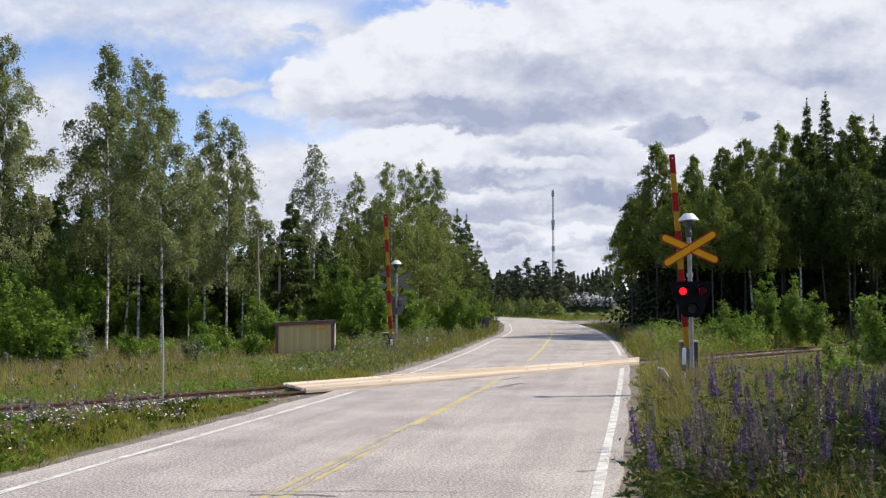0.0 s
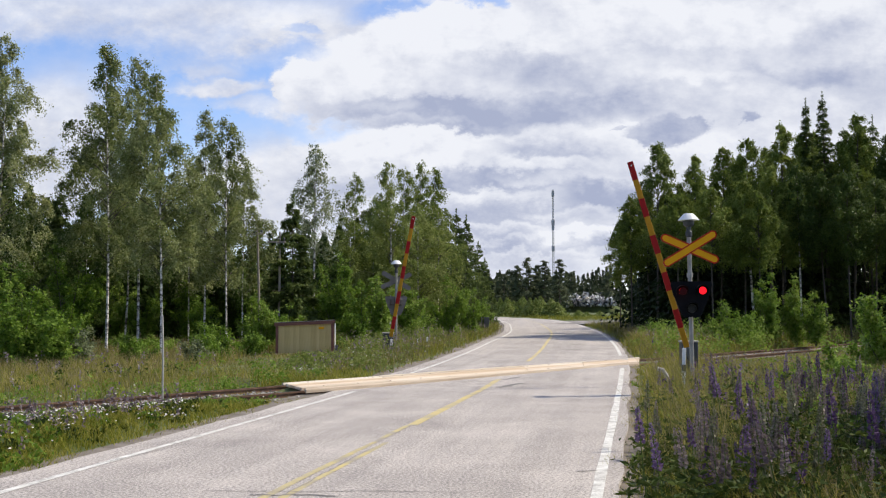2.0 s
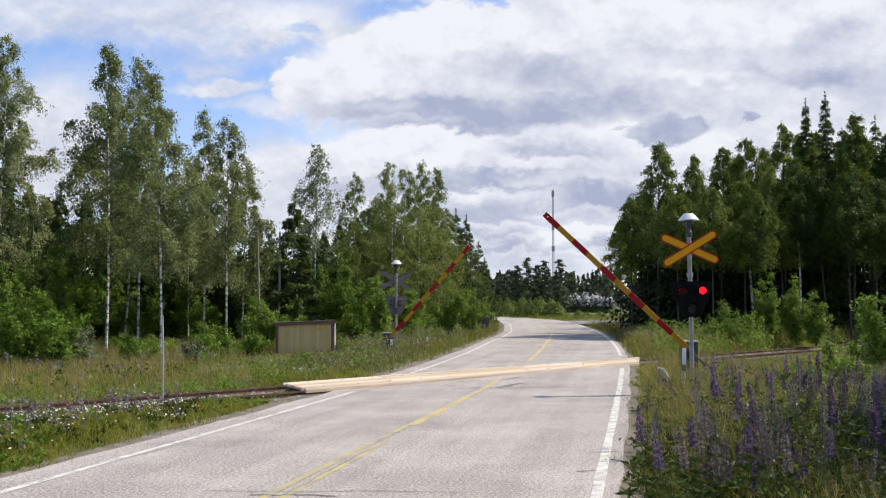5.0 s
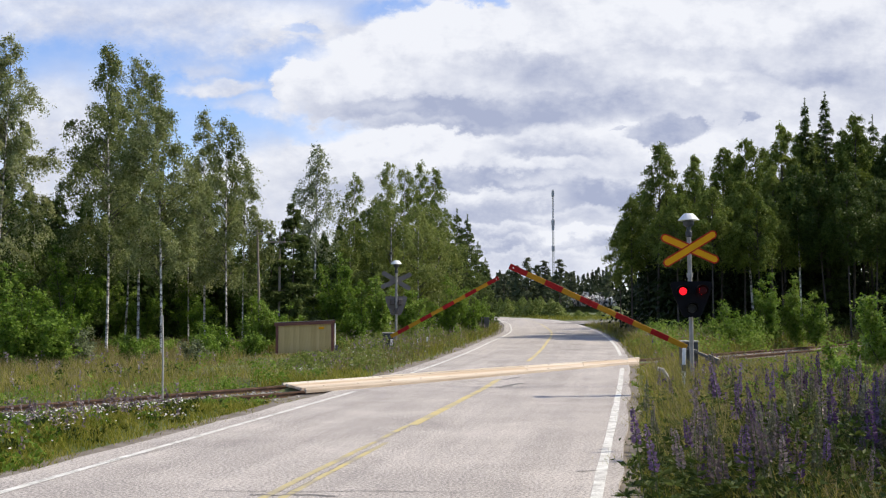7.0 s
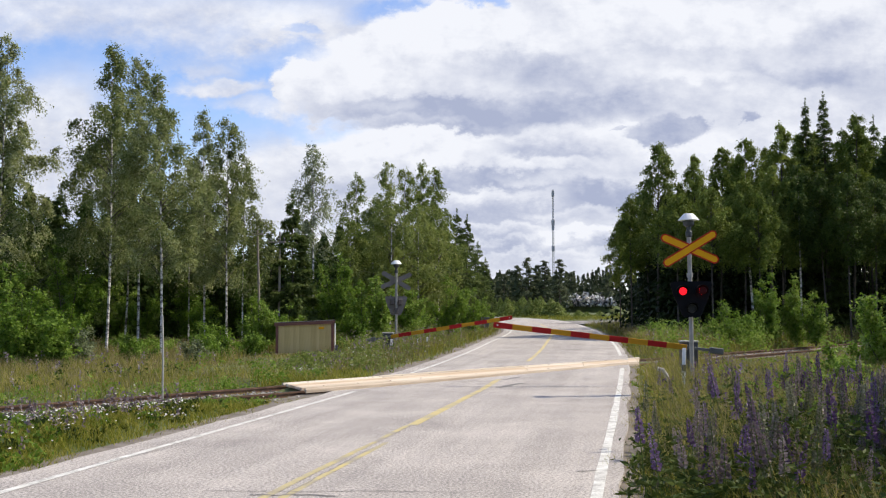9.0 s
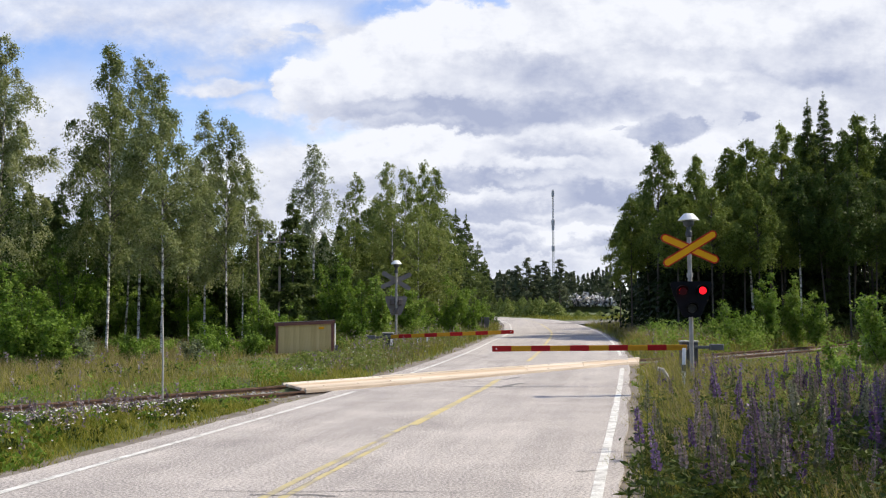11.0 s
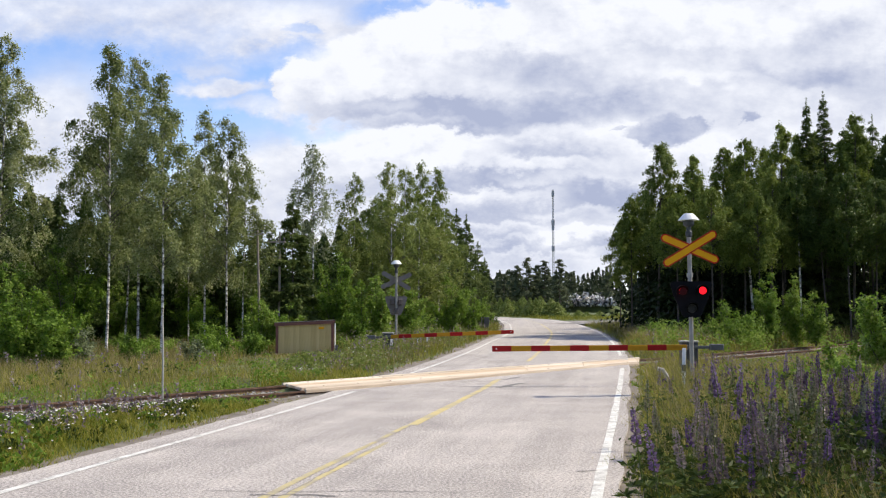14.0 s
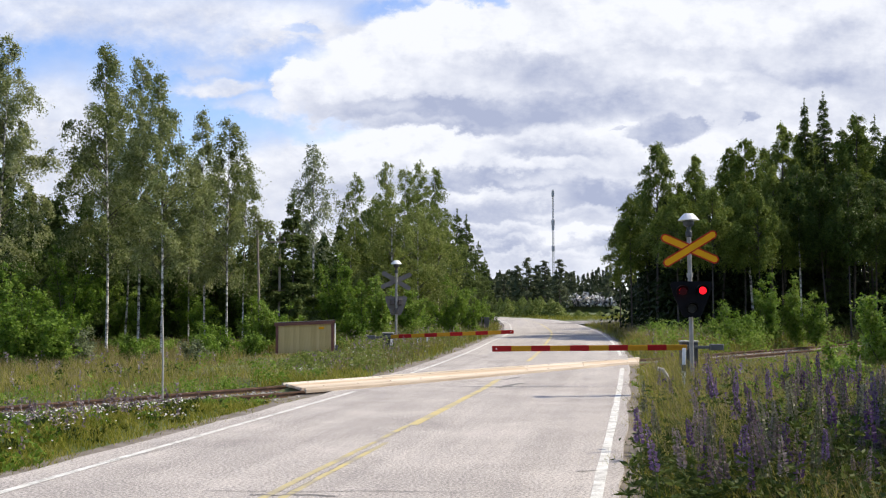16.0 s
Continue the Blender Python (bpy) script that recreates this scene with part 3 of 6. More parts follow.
def ribbon(name, centre, side, a, b, lift, material, label, category, parent=None, thick=0.0, wobble=0.0):
    """A strip along the road between the offsets a and b."""
    n = len(centre)
    rng = np.random.default_rng(len(name) + n)
    wa = rng.normal(0, 1, n) * wobble
    wb = rng.normal(0, 1, n) * wobble
    p = centre + side * (a + wa)[:, None]
    q = centre + side * (b + wb)[:, None]
    verts, faces = [], []
    for i in range(n):
        z = float(lie(centre[i, 1])) + lift
        verts += [(p[i, 0], p[i, 1], z), (q[i, 0], q[i, 1], z)]
        if thick:
            verts += [(p[i, 0], p[i, 1], z - thick), (q[i, 0], q[i, 1], z - thick)]
    k = 4 if thick else 2
    for i in range(n - 1):
        o, w = i * k, (i + 1) * k
        faces.append((o, o + 1, w + 1, w))
        if thick:
            faces += [(o + 1, o + 3, w + 3, w + 1), (o + 2, o, w, w + 2)]
    ob = raw(name, verts, faces, material, parent)
    if parent is None:
        tagged(ob, label, category, kind="structure")
    return ob


def build_road():
    s = (LANE[:, 1] > -50)
    c, sd = LANE[s], SIDE[s]
    ribbon("gravel_shoulder", c, sd, -3.85, 3.50, -0.05, M_GRAVEL, "narrow grey gravel shoulder along the asphalt road", "shoulder", wobble=0.07)
    road = ribbon("road", c, sd, -3.30, 3.27, 0.0, M_ASPHALT, "worn light grey asphalt road curving into the forest", "road", thick=0.12, wobble=0.03)
    st = np.gradient(SIDE_ROAD, axis=0)
    st /= np.linalg.norm(st, axis=1)[:, None]
    ss = np.stack([st[:, 1], -st[:, 0]], axis=1)
    ribbon("road", SIDE_ROAD, ss, -6.8, 6.8, -0.006, M_ASPHALT_NEW, "dark asphalt side road joining at the bend", "road")
    # edge lines and the double centre line, broken at the deck

    def line(name, a, w, material, clear, y0=-50, y1=150):
        p = c + sd * a
        d = np.abs(track_distance(p[:, 0], p[:, 1])) > clear
        d &= (p[:, 1] > y0) & (p[:, 1] < y1)
        runs, run = [], []
        for i, ok in enumerate(d):
            if ok:
                run.append(i)
            elif run:
                runs.append(run)
                run = []
        runs.append(run)
        for r in runs:
            if len(r) > 1:
                ribbon(name, c[r], sd[r], a - w / 2, a + w / 2, 0.005, material, "", "", parent=road, wobble=0.006)
    line("edge_line", -2.78, 0.11, M_LINE, 1.15)
    line("edge_line", 3.05, 0.12, M_LINE, 1.75)
    line("centre_line", -0.115, 0.095, M_FADED_LINE, 2.0, -50, 17.5)
    line("centre_line", 0.065, 0.075, M_FADED_LINE, 2.0, -50, 15.5)
    line("centre_line", -0.055, 0.15, M_YELLOW_LINE, 1.6, 16.5, 28)
    line("centre_line", -0.055, 0.13, M_YELLOW_LINE, 2.0, 28, 150)
    return road


build_ground()
road = build_road()


# ================= railway and crossing =================
def track_strip(name, s0, s1, profile, material, parent=None, step=2.0):
    """Sweeps (offset, height) pairs along the track."""
    ss = np.arange(s0, s1 + 0.01, (s1 - s0) / max(1, round((s1 - s0) / step)))
    verts, faces = [], []
    k = len(profile)
    for s in ss:
        y0 = on_track(s)[1]
        for o, dz in profile:
            p = on_track(s, o)
            verts.append((p[0], p[1], track_z(y0) + dz))
    for i in range(len(ss) - 1):
        for j in range(k - 1):
            faces.append((i * k + j, i * k + j + 1, (i + 1) * k + j + 1, (i + 1) * k + j))
    return raw(name, verts, faces, material, parent)


def build_track():
    bed = track_strip("ballast_bed", -30, 90, [(-1.9, -0.30), (-1.45, -0.15), (1.45, -0.15), (1.9, -0.30)], M_BALLAST)
    tagged(bed, "overgrown grey stone ballast under the railway track", "ballast", kind="structure")
    for o in (-0.80, 0.80):
        prof = [(o - 0.07, -0.145), (o - 0.07, -0.13), (o - 0.012, -0.11), (o - 0.012, -0.04), (o - 0.036, -0.035), (o - 0.036, 0.0), (o + 0.036, 0.0),
                (o + 0.036, -0.035), (o + 0.012, -0.04), (o + 0.012, -0.11), (o + 0.07, -0.13), (o + 0.07, -0.145)]
        prof = [(a, b - 0.03) for a, b in prof]
        rail = track_strip("rail", -30, 90, prof, M_RUST)
        tagged(rail, "rusty brown steel railway rail on wooden sleepers", "rail", "rails of the track")
        head = track_strip("rail_head", -30, 90, [(o - 0.03, -0.027), (o + 0.03, -0.027)], M_RAILHEAD, rail)
    bm = bmesh.new()
    box(bm, 2.6, 0.24, 0.16, None, 0.015)
    first = None
    for i in range(150):
        s = -6 + 0.62 * i
        if 15.2 < s < 31.0:
            continue
        p = on_track(s)
        m = pose(p[0], p[1], track_z(p[1]) - 0.245, 0, 0, math.degrees(math.atan2(TRACK_N[1], TRACK_N[0])))
        if first is None:
            first = part("railway_sleeper", bm, M_SLEEPER, None)
            tagged(first, "dark weathered wooden railway sleeper in ballast", "sleeper", "sleepers of the track")
            first.matrix_basis = m
        else:
            copy_thing(first, m)
    # loose ballast stones beside the deck
    rng = np.random.default_rng(5)
    n = 1500
    s = np.where(rng.random(n) < 0.5, rng.uniform(9, 15.8, n), rng.uniform(31.0, 46, n))
    o = rng.uniform(-1.6, 1.7, n)
    o = np.where(np.abs(np.abs(o) - 0.8) < 0.11, o * 0.6, o)
    p = TRACK_N[None] * (TRACK_OFF + o)[:, None] + TRACK_T[None] * s[:, None]
    z = track_z(p[:, 1]) - 0.145
    stones(p, z, rng.uniform(0.025, 0.06, n), M_BALLAST, "ballast_stones", "pale grey ballast stones lying beside the deck")


def stones(p, z, r, material, name, label):
    """Many small eight-sided stones in one mesh."""
    rng = np.random.default_rng(9)
    verts, faces = [], []
    base = np.array([(1, 0, 0), (-1, 0, 0), (0, 1, 0), (0, -1, 0), (0, 0, 1), (0, 0, -1)], float)
    tri = [(0, 2, 4), (2, 1, 4), (1, 3, 4), (3, 0, 4), (2, 0, 5), (1, 2, 5), (3, 1, 5), (0, 3, 5)]
    for i in range(len(p)):
        a = rng.uniform(0, 6.28)
        c, s = math.cos(a), math.sin(a)
        q = base * (r[i] * rng.uniform(0.6, 1.25, (6, 1))) * np.array([1.1, 0.9, 0.75])
        q = np.stack([q[:, 0] * c - q[:, 1] * s, q[:, 0] * s + q[:, 1] * c, q[:, 2]], axis=1)
        k = len(verts)
        verts += list(q + np.array([p[i, 0], p[i, 1], z[i] + r[i] * 0.3]))
        faces += [(k + t[0], k + t[1], k + t[2]) for t in tri]
    tagged(raw(name, verts, faces, material), label, "stones", kind="stuff")


def build_deck():
    """Timber boards between and outside the rails where the road crosses."""
    p0 = on_track(15.9)
    deck = empty("crossing_deck", pose(p0[0], p0[1], track_z(p0[1]), 0, 0, 0),
                 "pale weathered timber boards of the level crossing deck", "crossing deck")
    ang = math.degrees(math.atan2(TRACK_T[1], TRACK_T[0]))
    tilt = -math.degrees(math.atan(0.0058 * TRACK_T[1]))
    deck.matrix_basis = pose(p0[0], p0[1], track_z(p0[1]) - 0.016, 0, tilt, ang)
    rng = np.random.default_rng(3)
    rows = [(-0.945, 0.115), (-0.585, 0.195), (-0.39, 0.195), (-0.195, 0.195), (0.0, 0.195), (0.195, 0.195), (0.39, 0.195), (0.585, 0.195), (0.945, 0.115)]
    cuts = [0.0, 3.05, 8.9, 11.9, 15.30]

    def askew(a, o):
        return a - o * (0.5 + 1.18 * a / 15.3)
    for o, w in rows:
        for a, b in zip(cuts, cuts[1:]):
            bm = bmesh.new()
            box(bm, b - a - 0.012, w - 0.022, 0.07, None, 0.010)
            for v in bm.verts:
                v.co.x = askew(a + 0.006 if v.co.x < 0 else b - 0.006, o - v.co.y) + (0.010 if abs(v.co.z) > 0.03 else 0.0) * (1 if v.co.x < 0 else -1)
            ob = part("board", bm, M_DECK_WORN if -0.5 < o < 0.3 else M_DECK, deck)
            ob.matrix_basis = pose(0, -o, 0.003 + rng.uniform(-0.006, 0.006), rng.uniform(-0.5, 0.5), 0, 0)
    for o in (-1.02, 1.02):
        bm = bmesh.new()
        box(bm, askew(15.3, o) - askew(0, o), 0.03, 0.075, None, 0.005)
        edge = part("edge_beam", bm, M_DECK, deck, "bleached wooden edge beam")
        edge.matrix_basis = pose((askew(0, o) + askew(15.3, o)) / 2, -o, -0.012)
    # bolts on the boards
    for k in range(26):
        bm = bmesh.new()
        cone(bm, 0.018, 0.015, 0.012, None, 8)
        b = part("bolt", bm, M_RUST, deck)
        b.matrix_basis = pose(0.4 + 0.55 * k, 0.585 if k % 2 else -0.585, 0.043)


def tube_path(bm, pts, r, seg=8):
    rings = []
    pts = [Vector(p) for p in pts]
    for i, p in enumerate(pts):
        d = (pts[min(i + 1, len(pts) - 1)] - pts[max(i - 1, 0)]).normalized()
        a = d.orthogonal().normalized()
        b = d.cross(a)
        rr = r[i] if isinstance(r, (list, tuple)) else r
        rings.append([bm.verts.new(p + (a * math.cos(6.28319 * k / seg) + b * math.sin(6.28319 * k / seg)) * rr) for k in range(seg)])
    for u, v in zip(rings, rings[1:]):
        best = min(range(seg), key=lambda q: (u[0].co - v[q].co).length)
        for k in range(seg):
            bm.faces.new((u[k], u[(k + 1) % seg], v[(k + 1 + best) % seg], v[(k + best) % seg]))
    bm.faces.new(list(reversed(rings[0])))
    bm.faces.new(rings[-1])
    bmesh.ops.recalc_face_normals(bm, faces=bm.faces)


def crossbuck_arm(length, width):
    """Outline of an arm with blunt pointed ends, lying along x."""
    a, b = length / 2, width / 2
    return [(-a, -b * 0.45), (-a + b * 0.7, -b), (a - b * 0.7, -b), (a, -b * 0.45), (a, b * 0.45), (a - b * 0.7, b), (-a + b * 0.7, b), (-a, b * 0.45)]


def crossing_signal(m, height, back, cross_z, board_z, label):
    """Steel post with a bell on top, crossed sign arms and a board of lamps. back: seen from behind."""
    thing = empty("crossing_signal", m, label, "crossing signal", "signals of the crossing")
    bm = bmesh.new()
    cone(bm, 0.048, 0.048, height - 0.35, pose(0, 0, (height - 0.35) / 2 - 0.1))
    part("post", bm, M_GALV, thing, "galvanised steel post")
    bm = bmesh.new()
    cone(bm, 0.066, 0.066, 0.10, pose(0, 0, cross_z - 0.58))
    part("collar", bm, M_GALV, thing)
    bm = bmesh.new()
    lathe(bm, [(0.05, -0.52), (0.072, -0.50), (0.072, -0.40), (0.052, -0.38), (0.052, -0.30), (0.08, -0.29), (0.115, -0.25), (0.12, -0.17), (0.10, -0.15)], pose(0, 0, height))
    bell = part("bell", bm, M_DARKBOX, thing, "dark grey warning bell")
    bm = bmesh.new()
    lathe(bm, [(0.205, -0.155), (0.225, -0.150), (0.222, -0.138), (0.165, -0.065), (0.11, -0.008), (0.08, 0.0)], pose(0, 0, height), 28)
    part("cap", bm, M_WHITE, bell, "white enamelled cap")
    # crossed arms
    y = -0.08
    for i, a in enumerate((-31, 24)):
        turn = pose(0, y + 0.014 * i, cross_z, 0, a, 0)
        bm = bmesh.new()
        prism(bm, crossbuck_arm(1.36, 0.19), 0, 0.012, turn)
        arm = part("sign_arm", bm, M_SIGNBACK if back else M_SIGN_R, thing, "grey back of a sign arm" if back else "red-edged yellow sign arm")
        if not back:
            bm = bmesh.new()
            prism(bm, crossbuck_arm(1.30, 0.132), -0.003 + 0.0015 * i, 0.004, turn)
            part("yellow_face", bm, M_SIGN_Y, arm)
    bm = bmesh.new()
    box(bm, 0.14, 0.05, 0.10, pose(0, -0.045, cross_z), 0.008)
    part("clamp", bm, M_GALV, thing)
    # lamp board: broad above, narrow below, with rounded corners
    bm = bmesh.new()
    o = [(-0.16, -0.39), (0.16, -0.39), (0.215, -0.34), (0.40, 0.10), (0.455, 0.32), (0.43, 0.375), (0.38, 0.39), (-0.38, 0.39), (-0.43, 0.375), (-0.455, 0.32), (-0.40, 0.10), (-0.215, -0.34)]
    prism(bm, o, -0.03, 0.0, pose(0, -0.09, board_z))
    board = part("lamp_board", bm, M_SIGNBACK if back else M_BLACK, thing, "grey back of the lamp board" if back else "black lamp board")
    rotors = []
    for i, (lx, lz) in enumerate(((-0.215, 0.175), (0.215, 0.185), (0.0, -0.20))):
        bm = bmesh.new()
        if back:
            box(bm, 0.17, 0.14, 0.26, pose(lx * 0.75, 0.0, board_z + lz - 0.02), 0.03)
            part("lamp_housing", bm, M_HOUSING, board, "dark brown-grey lamp housing")
            continue
        # hood: a half ring over the lens
        n = 14
        vs = []
        for k in range(n + 1):
            a = math.pi * (-0.15 + 1.3 * k / n)
            reach = 0.20 * (0.25 + 0.75 * max(0.0, math.sin(a)))
            for r in (0.125, 0.133):
                for yy in (-0.12, -0.12 - reach):
                    vs.append(bm.verts.new((lx + r * math.cos(a), yy, board_z + lz + r * math.sin(a))))
        for k in range(n):
            q, w = vs[4 * k:4 * k + 4], vs[4 * k + 4:4 * k + 8]
            for s, t in ((0, 1), (1, 3), (3, 2), (2, 0)):
                bm.faces.new((q[s], q[t], w[t], w[s]))
        part("lamp_hood", bm, M_BLACK, board)
        bm = bmesh.new()
        cone(bm, 0.135, 0.135, 0.012, pose(lx, -0.125, board_z + lz, 90, 0, 0), 24)
        part("lamp_rim", bm, M_BLACK, board)
        if i == 2:
            bm = bmesh.new()
            cone(bm, 0.10, 0.09, 0.02, pose(lx, -0.14, board_z + lz, 90, 0, 0), 24)
            part("clear_lens", bm, M_LENS, board, "unlit grey lens")
            continue
        # a turning insert: one face lit, the other dark
        bm = bmesh.new()
        cone(bm, 0.084, 0.075, 0.014, pose(0, -0.009, 0, 90, 0, 0), 24)
        cone(bm, 0.075, 0.084, 0.012, pose(0, 0.008, 0, 90, 0, 0), 24)
        rotor = part("lamp_insert", bm, M_LAMP_ON, board, "red signal lens flashing on and off")
        rotor.data.materials.append(M_LAMP_OFF)
        for f in rotor.data.polygons:
            f.material_index = 1 if f.center.y > 0 else 0
        rotor.matrix_basis = pose(lx, -0.245, board_z + lz)
        rotors.append(rotor)
    return thing, rotors


def crossing_barrier(m, length, side, label, boom_h=1.0):
    """Machine box with a striped boom that turns on it; the boom is built upright. side: -1 lowers towards -x."""
    thing = empty("crossing_barrier", m, label, "barrier", "barriers of the crossing")
    bm = bmesh.new()
    box(bm, 0.40, 0.30, 0.62, pose(0.11 * -side, 0.10, boom_h - 0.19), 0.02)
    part("machine_box", bm, M_DARKBOX, thing, "dark grey machine box")
    bm = bmesh.new()
    box(bm, 0.44, 0.34, 0.035, pose(0.11 * -side, 0.10, boom_h + 0.137), 0.008)
    part("box_lid", bm, M_PALE, thing, "pale metal lid")
    bm = bmesh.new()
    box(bm, 0.26, 0.22, 0.9, pose(0.11 * -side, 0.10, boom_h - 0.9), 0.01)
    part("pedestal", bm, M_GREYBOX, thing)
    bm = bmesh.new()
    cone(bm, 0.06, 0.06, 0.16, pose(0, -0.09, boom_h, 90, 0, 0))
    part("pivot_hub", bm, M_GALV, thing)
    bm = bmesh.new()
    box(bm, 0.132, 0.05, length, pose(0, 0, length / 2), 0.008)
    boom = part("boom", bm, M_BOOM_Y, thing, "yellow boom with red bands")
    seg = 0.466
    k = 0
    while length - (2 * k + 1) * seg > -0.1:
        top = length - 2 * k * seg
        low = max(0.02, top - seg)
        bm = bmesh.new()
        box(bm, 0.138, 0.056, top - low, pose(0, 0, (top + low) / 2), 0.006)
        part("red_band", bm, M_BOOM_R, boom)
        if k == 0:
            bm = bmesh.new()
            cone(bm, 0.018, 0.018, 0.02, pose(0, -0.035, top - 0.10, 90, 0, 0), 10)
            part("reflector", bm, M_WHITE, boom)
        k += 1
    bm = bmesh.new()
    box(bm, 0.07, 0.05, 0.75, pose(0, 0.03, -0.37), 0.008)
    part("counterweight_arm", bm, M_GREYBOX, boom, "grey counterweight arm")
    bm = bmesh.new()
    box(bm, 0.15, 0.16, 0.32, pose(0, 0.03, -0.72), 0.015)
    part("counterweight", bm, M_GREYBOX, boom, "grey counterweight")
    boom.matrix_basis = pose(0, -0.18, boom_h)
    return thing, boom


build_track()
build_deck()
NEAR_SIGNAL, NEAR_LAMPS = crossing_signal(pose(5.46, 23.0, 0.0, 0, -0.6, 0), 3.95, False, 3.17, 2.06,
                                          "flashing level crossing signal on a galvanised post among lupins")
FAR_SIGNAL, _unused = crossing_signal(pose(-1.92, 43.0, 0.0, 0, 0, 184), 3.88, True, 3.05, 2.02,
                                      "level crossing signal seen from behind beside a shrub bank")
NEAR_BARRIER, NEAR_BOOM = crossing_barrier(pose(5.86, 25.40, 0.0), 4.68, -1, "red and yellow striped barrier boom with a dark machine box", 0.93)
FAR_BARRIER, FAR_BOOM = crossing_barrier(pose(-1.90, 38.4, 0.0), 4.48, 1, "red and yellow striped barrier boom on the far side", 0.87)


def relay_hut():
    thing = empty("relay_hut", pose(-5.33, 40.6, 0.08, 0, 0, 6), "small beige boarded relay hut with brown trim in grass", "hut")
    w, d, h0, h1 = 2.16, 1.5, 1.21, 1.30
    bm = bmesh.new()
    prism(bm, [(-w / 2, -0.3), (w / 2, -0.3), (w / 2, h1), (-w / 2, h0)], -d / 2, d / 2)
    part("wall", bm, M_BEIGE, thing)
    n = 18
    for i in range(n):
        x = -w / 2 + 0.09 + (w - 0.18) * (i + 0.5) / n
        top = h0 + (h1 - h0) * (x / w + 0.5)
        bm = bmesh.new()
        box(bm, (w - 0.18) / n - 0.003, 0.024, top + 0.2, None, 0.004)
        b = part("board", bm, M_BEIGE, thing)
        b.matrix_basis = pose(x, -d / 2 - 0.012, (top - 0.2) / 2)
    for x in (-w / 2 + 0.035, w / 2 - 0.035):
        bm = bmesh.new()
        box(bm, 0.10, 0.05, h0 + 0.25, pose(x, -d / 2 - 0.02, (h0 - 0.25) / 2 + 0.03), 0.006)
        part("corner_board", bm, M_BROWN, thing, "brown corner board")
    bm = bmesh.new()
    prism(bm, [(-w / 2 - 0.06, h0 - 0.06), (w / 2 + 0.06, h1 - 0.05), (w / 2 + 0.06, h1 + 0.06), (-w / 2 - 0.06, h0 + 0.05)], -d / 2 - 0.10, d / 2 + 0.10)
    roof = part("roof", bm, M_BROWN, thing, "brown sloping roof edge")
    bm = bmesh.new()
    prism(bm, [(-w / 2 - 0.08, h0 + 0.052), (w / 2 + 0.08, h1 + 0.062), (w / 2 + 0.08, h1 + 0.08), (-w / 2 - 0.08, h0 + 0.07)], -d / 2 - 0.12, d / 2 + 0.12)
    part("roof_felt", bm, M_FELT, roof, "dark roofing felt")
    bm = bmesh.new()
    box(bm, 0.20, 0.015, 0.09, pose(0.62, -d / 2 - 0.035, 1.08), 0.003)
    part("warning_plate", bm, M_SIGN_Y, thing, "small yellow warning plate")
    bm = bmesh.new()
    cone(bm, 0.03, 0.03, 1.5, pose(w / 2 + 0.06, -d / 2 + 0.1, 0.5))
    part("cable_pipe", bm, M_WHITE, thing, "white cable pipe")
    bm = bmesh.new()
    box(bm, 0.10, 0.16, 0.26, pose(w / 2 + 0.13, -d / 2 + 0.1, 0.30), 0.01)
    part("junction_box", bm, M_GREYBOX, thing, "grey junction box")


relay_hut()


def utility_pole(x, y, h, lean, label):
    thing = empty("utility_pole", pose(x, y, float(lie(y)) - 0.2, 0, lean, 0), label, "utility pole", "power line poles")
    bm = bmesh.new()
    tube_path(bm, [(0, 0, 0), (0.02, 0, h * 0.5), (0, 0, h)], [0.058, 0.052, 0.044], 10)
    part("shaft", bm, M_OLDWOOD, thing)
    bm = bmesh.new()
    box(bm, 0.8, 0.07, 0.08, pose(-0.12, -0.1, h - 0.45), 0.01)
    arm = part("crossarm", bm, M_OLDWOOD, thing)
    for k in (-0.44, -0.10, 0.2):
        bm = bmesh.new()
        lathe(bm, [(0.02, 0.0), (0.05, 0.03), (0.055, 0.09), (0.03, 0.15)], pose(k, -0.1, h - 0.40), 10)
        part("insulator", bm, M_DARKBOX, arm)
    return thing


utility_pole(-7.70, 44.0, 5.45, -1.5, "grey weathered wooden power pole before dark trees")
utility_pole(-7.16, 45.5, 5.2, 0.5, "second grey wooden power pole with a stay")


def marker_pole():
    bm = bmesh.new()
    tube_path(bm, [(0, 0, -0.3), (-0.005, 0, 0.8), (-0.03, 0, 1.72)], [0.021, 0.021, 0.018], 10)
    ob = part("marker_pole", bm, M_PALE, None)
    ob.matrix_basis = pose(-5.46, 20.5, 0)
    tagged(ob, "thin pale grey marker pole standing among daisies", "marker pole")


def edge_post(x, y, z, h, label, lean=0.0):
    thing = empty("edge_post", pose(x, y, z, 0, lean, 0), label, "post", "small roadside posts")
    bm = bmesh.new()
    box(bm, 0.075, 0.03, h, pose(0, 0, h / 2), 0.008)
    part("shaft", bm, M_WHITE, thing)
    bm = bmesh.new()
    box(bm, 0.08, 0.035, 0.14, pose(0, 0, h * 0.62), 0.004)
    part("dark_band", bm, M_GREYBOX, thing, "dark grey band")
    return thing


def bent_pipe():
    bm = bmesh.new()
    tube_path(bm, [(0, 0, 0.62), (0.10, 0, 0.60), (0.17, 0, 0.50), (0.22, -0.02, 0.38), (0.32, -0.02, 0.26), (0.40, 0, 0.0), (0.42, 0, -0.2)], 0.046, 10)
    ob = part("cable_conduit", bm, M_PALE, None)
    ob.matrix_basis = pose(4.62, 22.6, -0.06)
    tagged(ob, "pale grey bent cable conduit rising from the verge", "conduit")


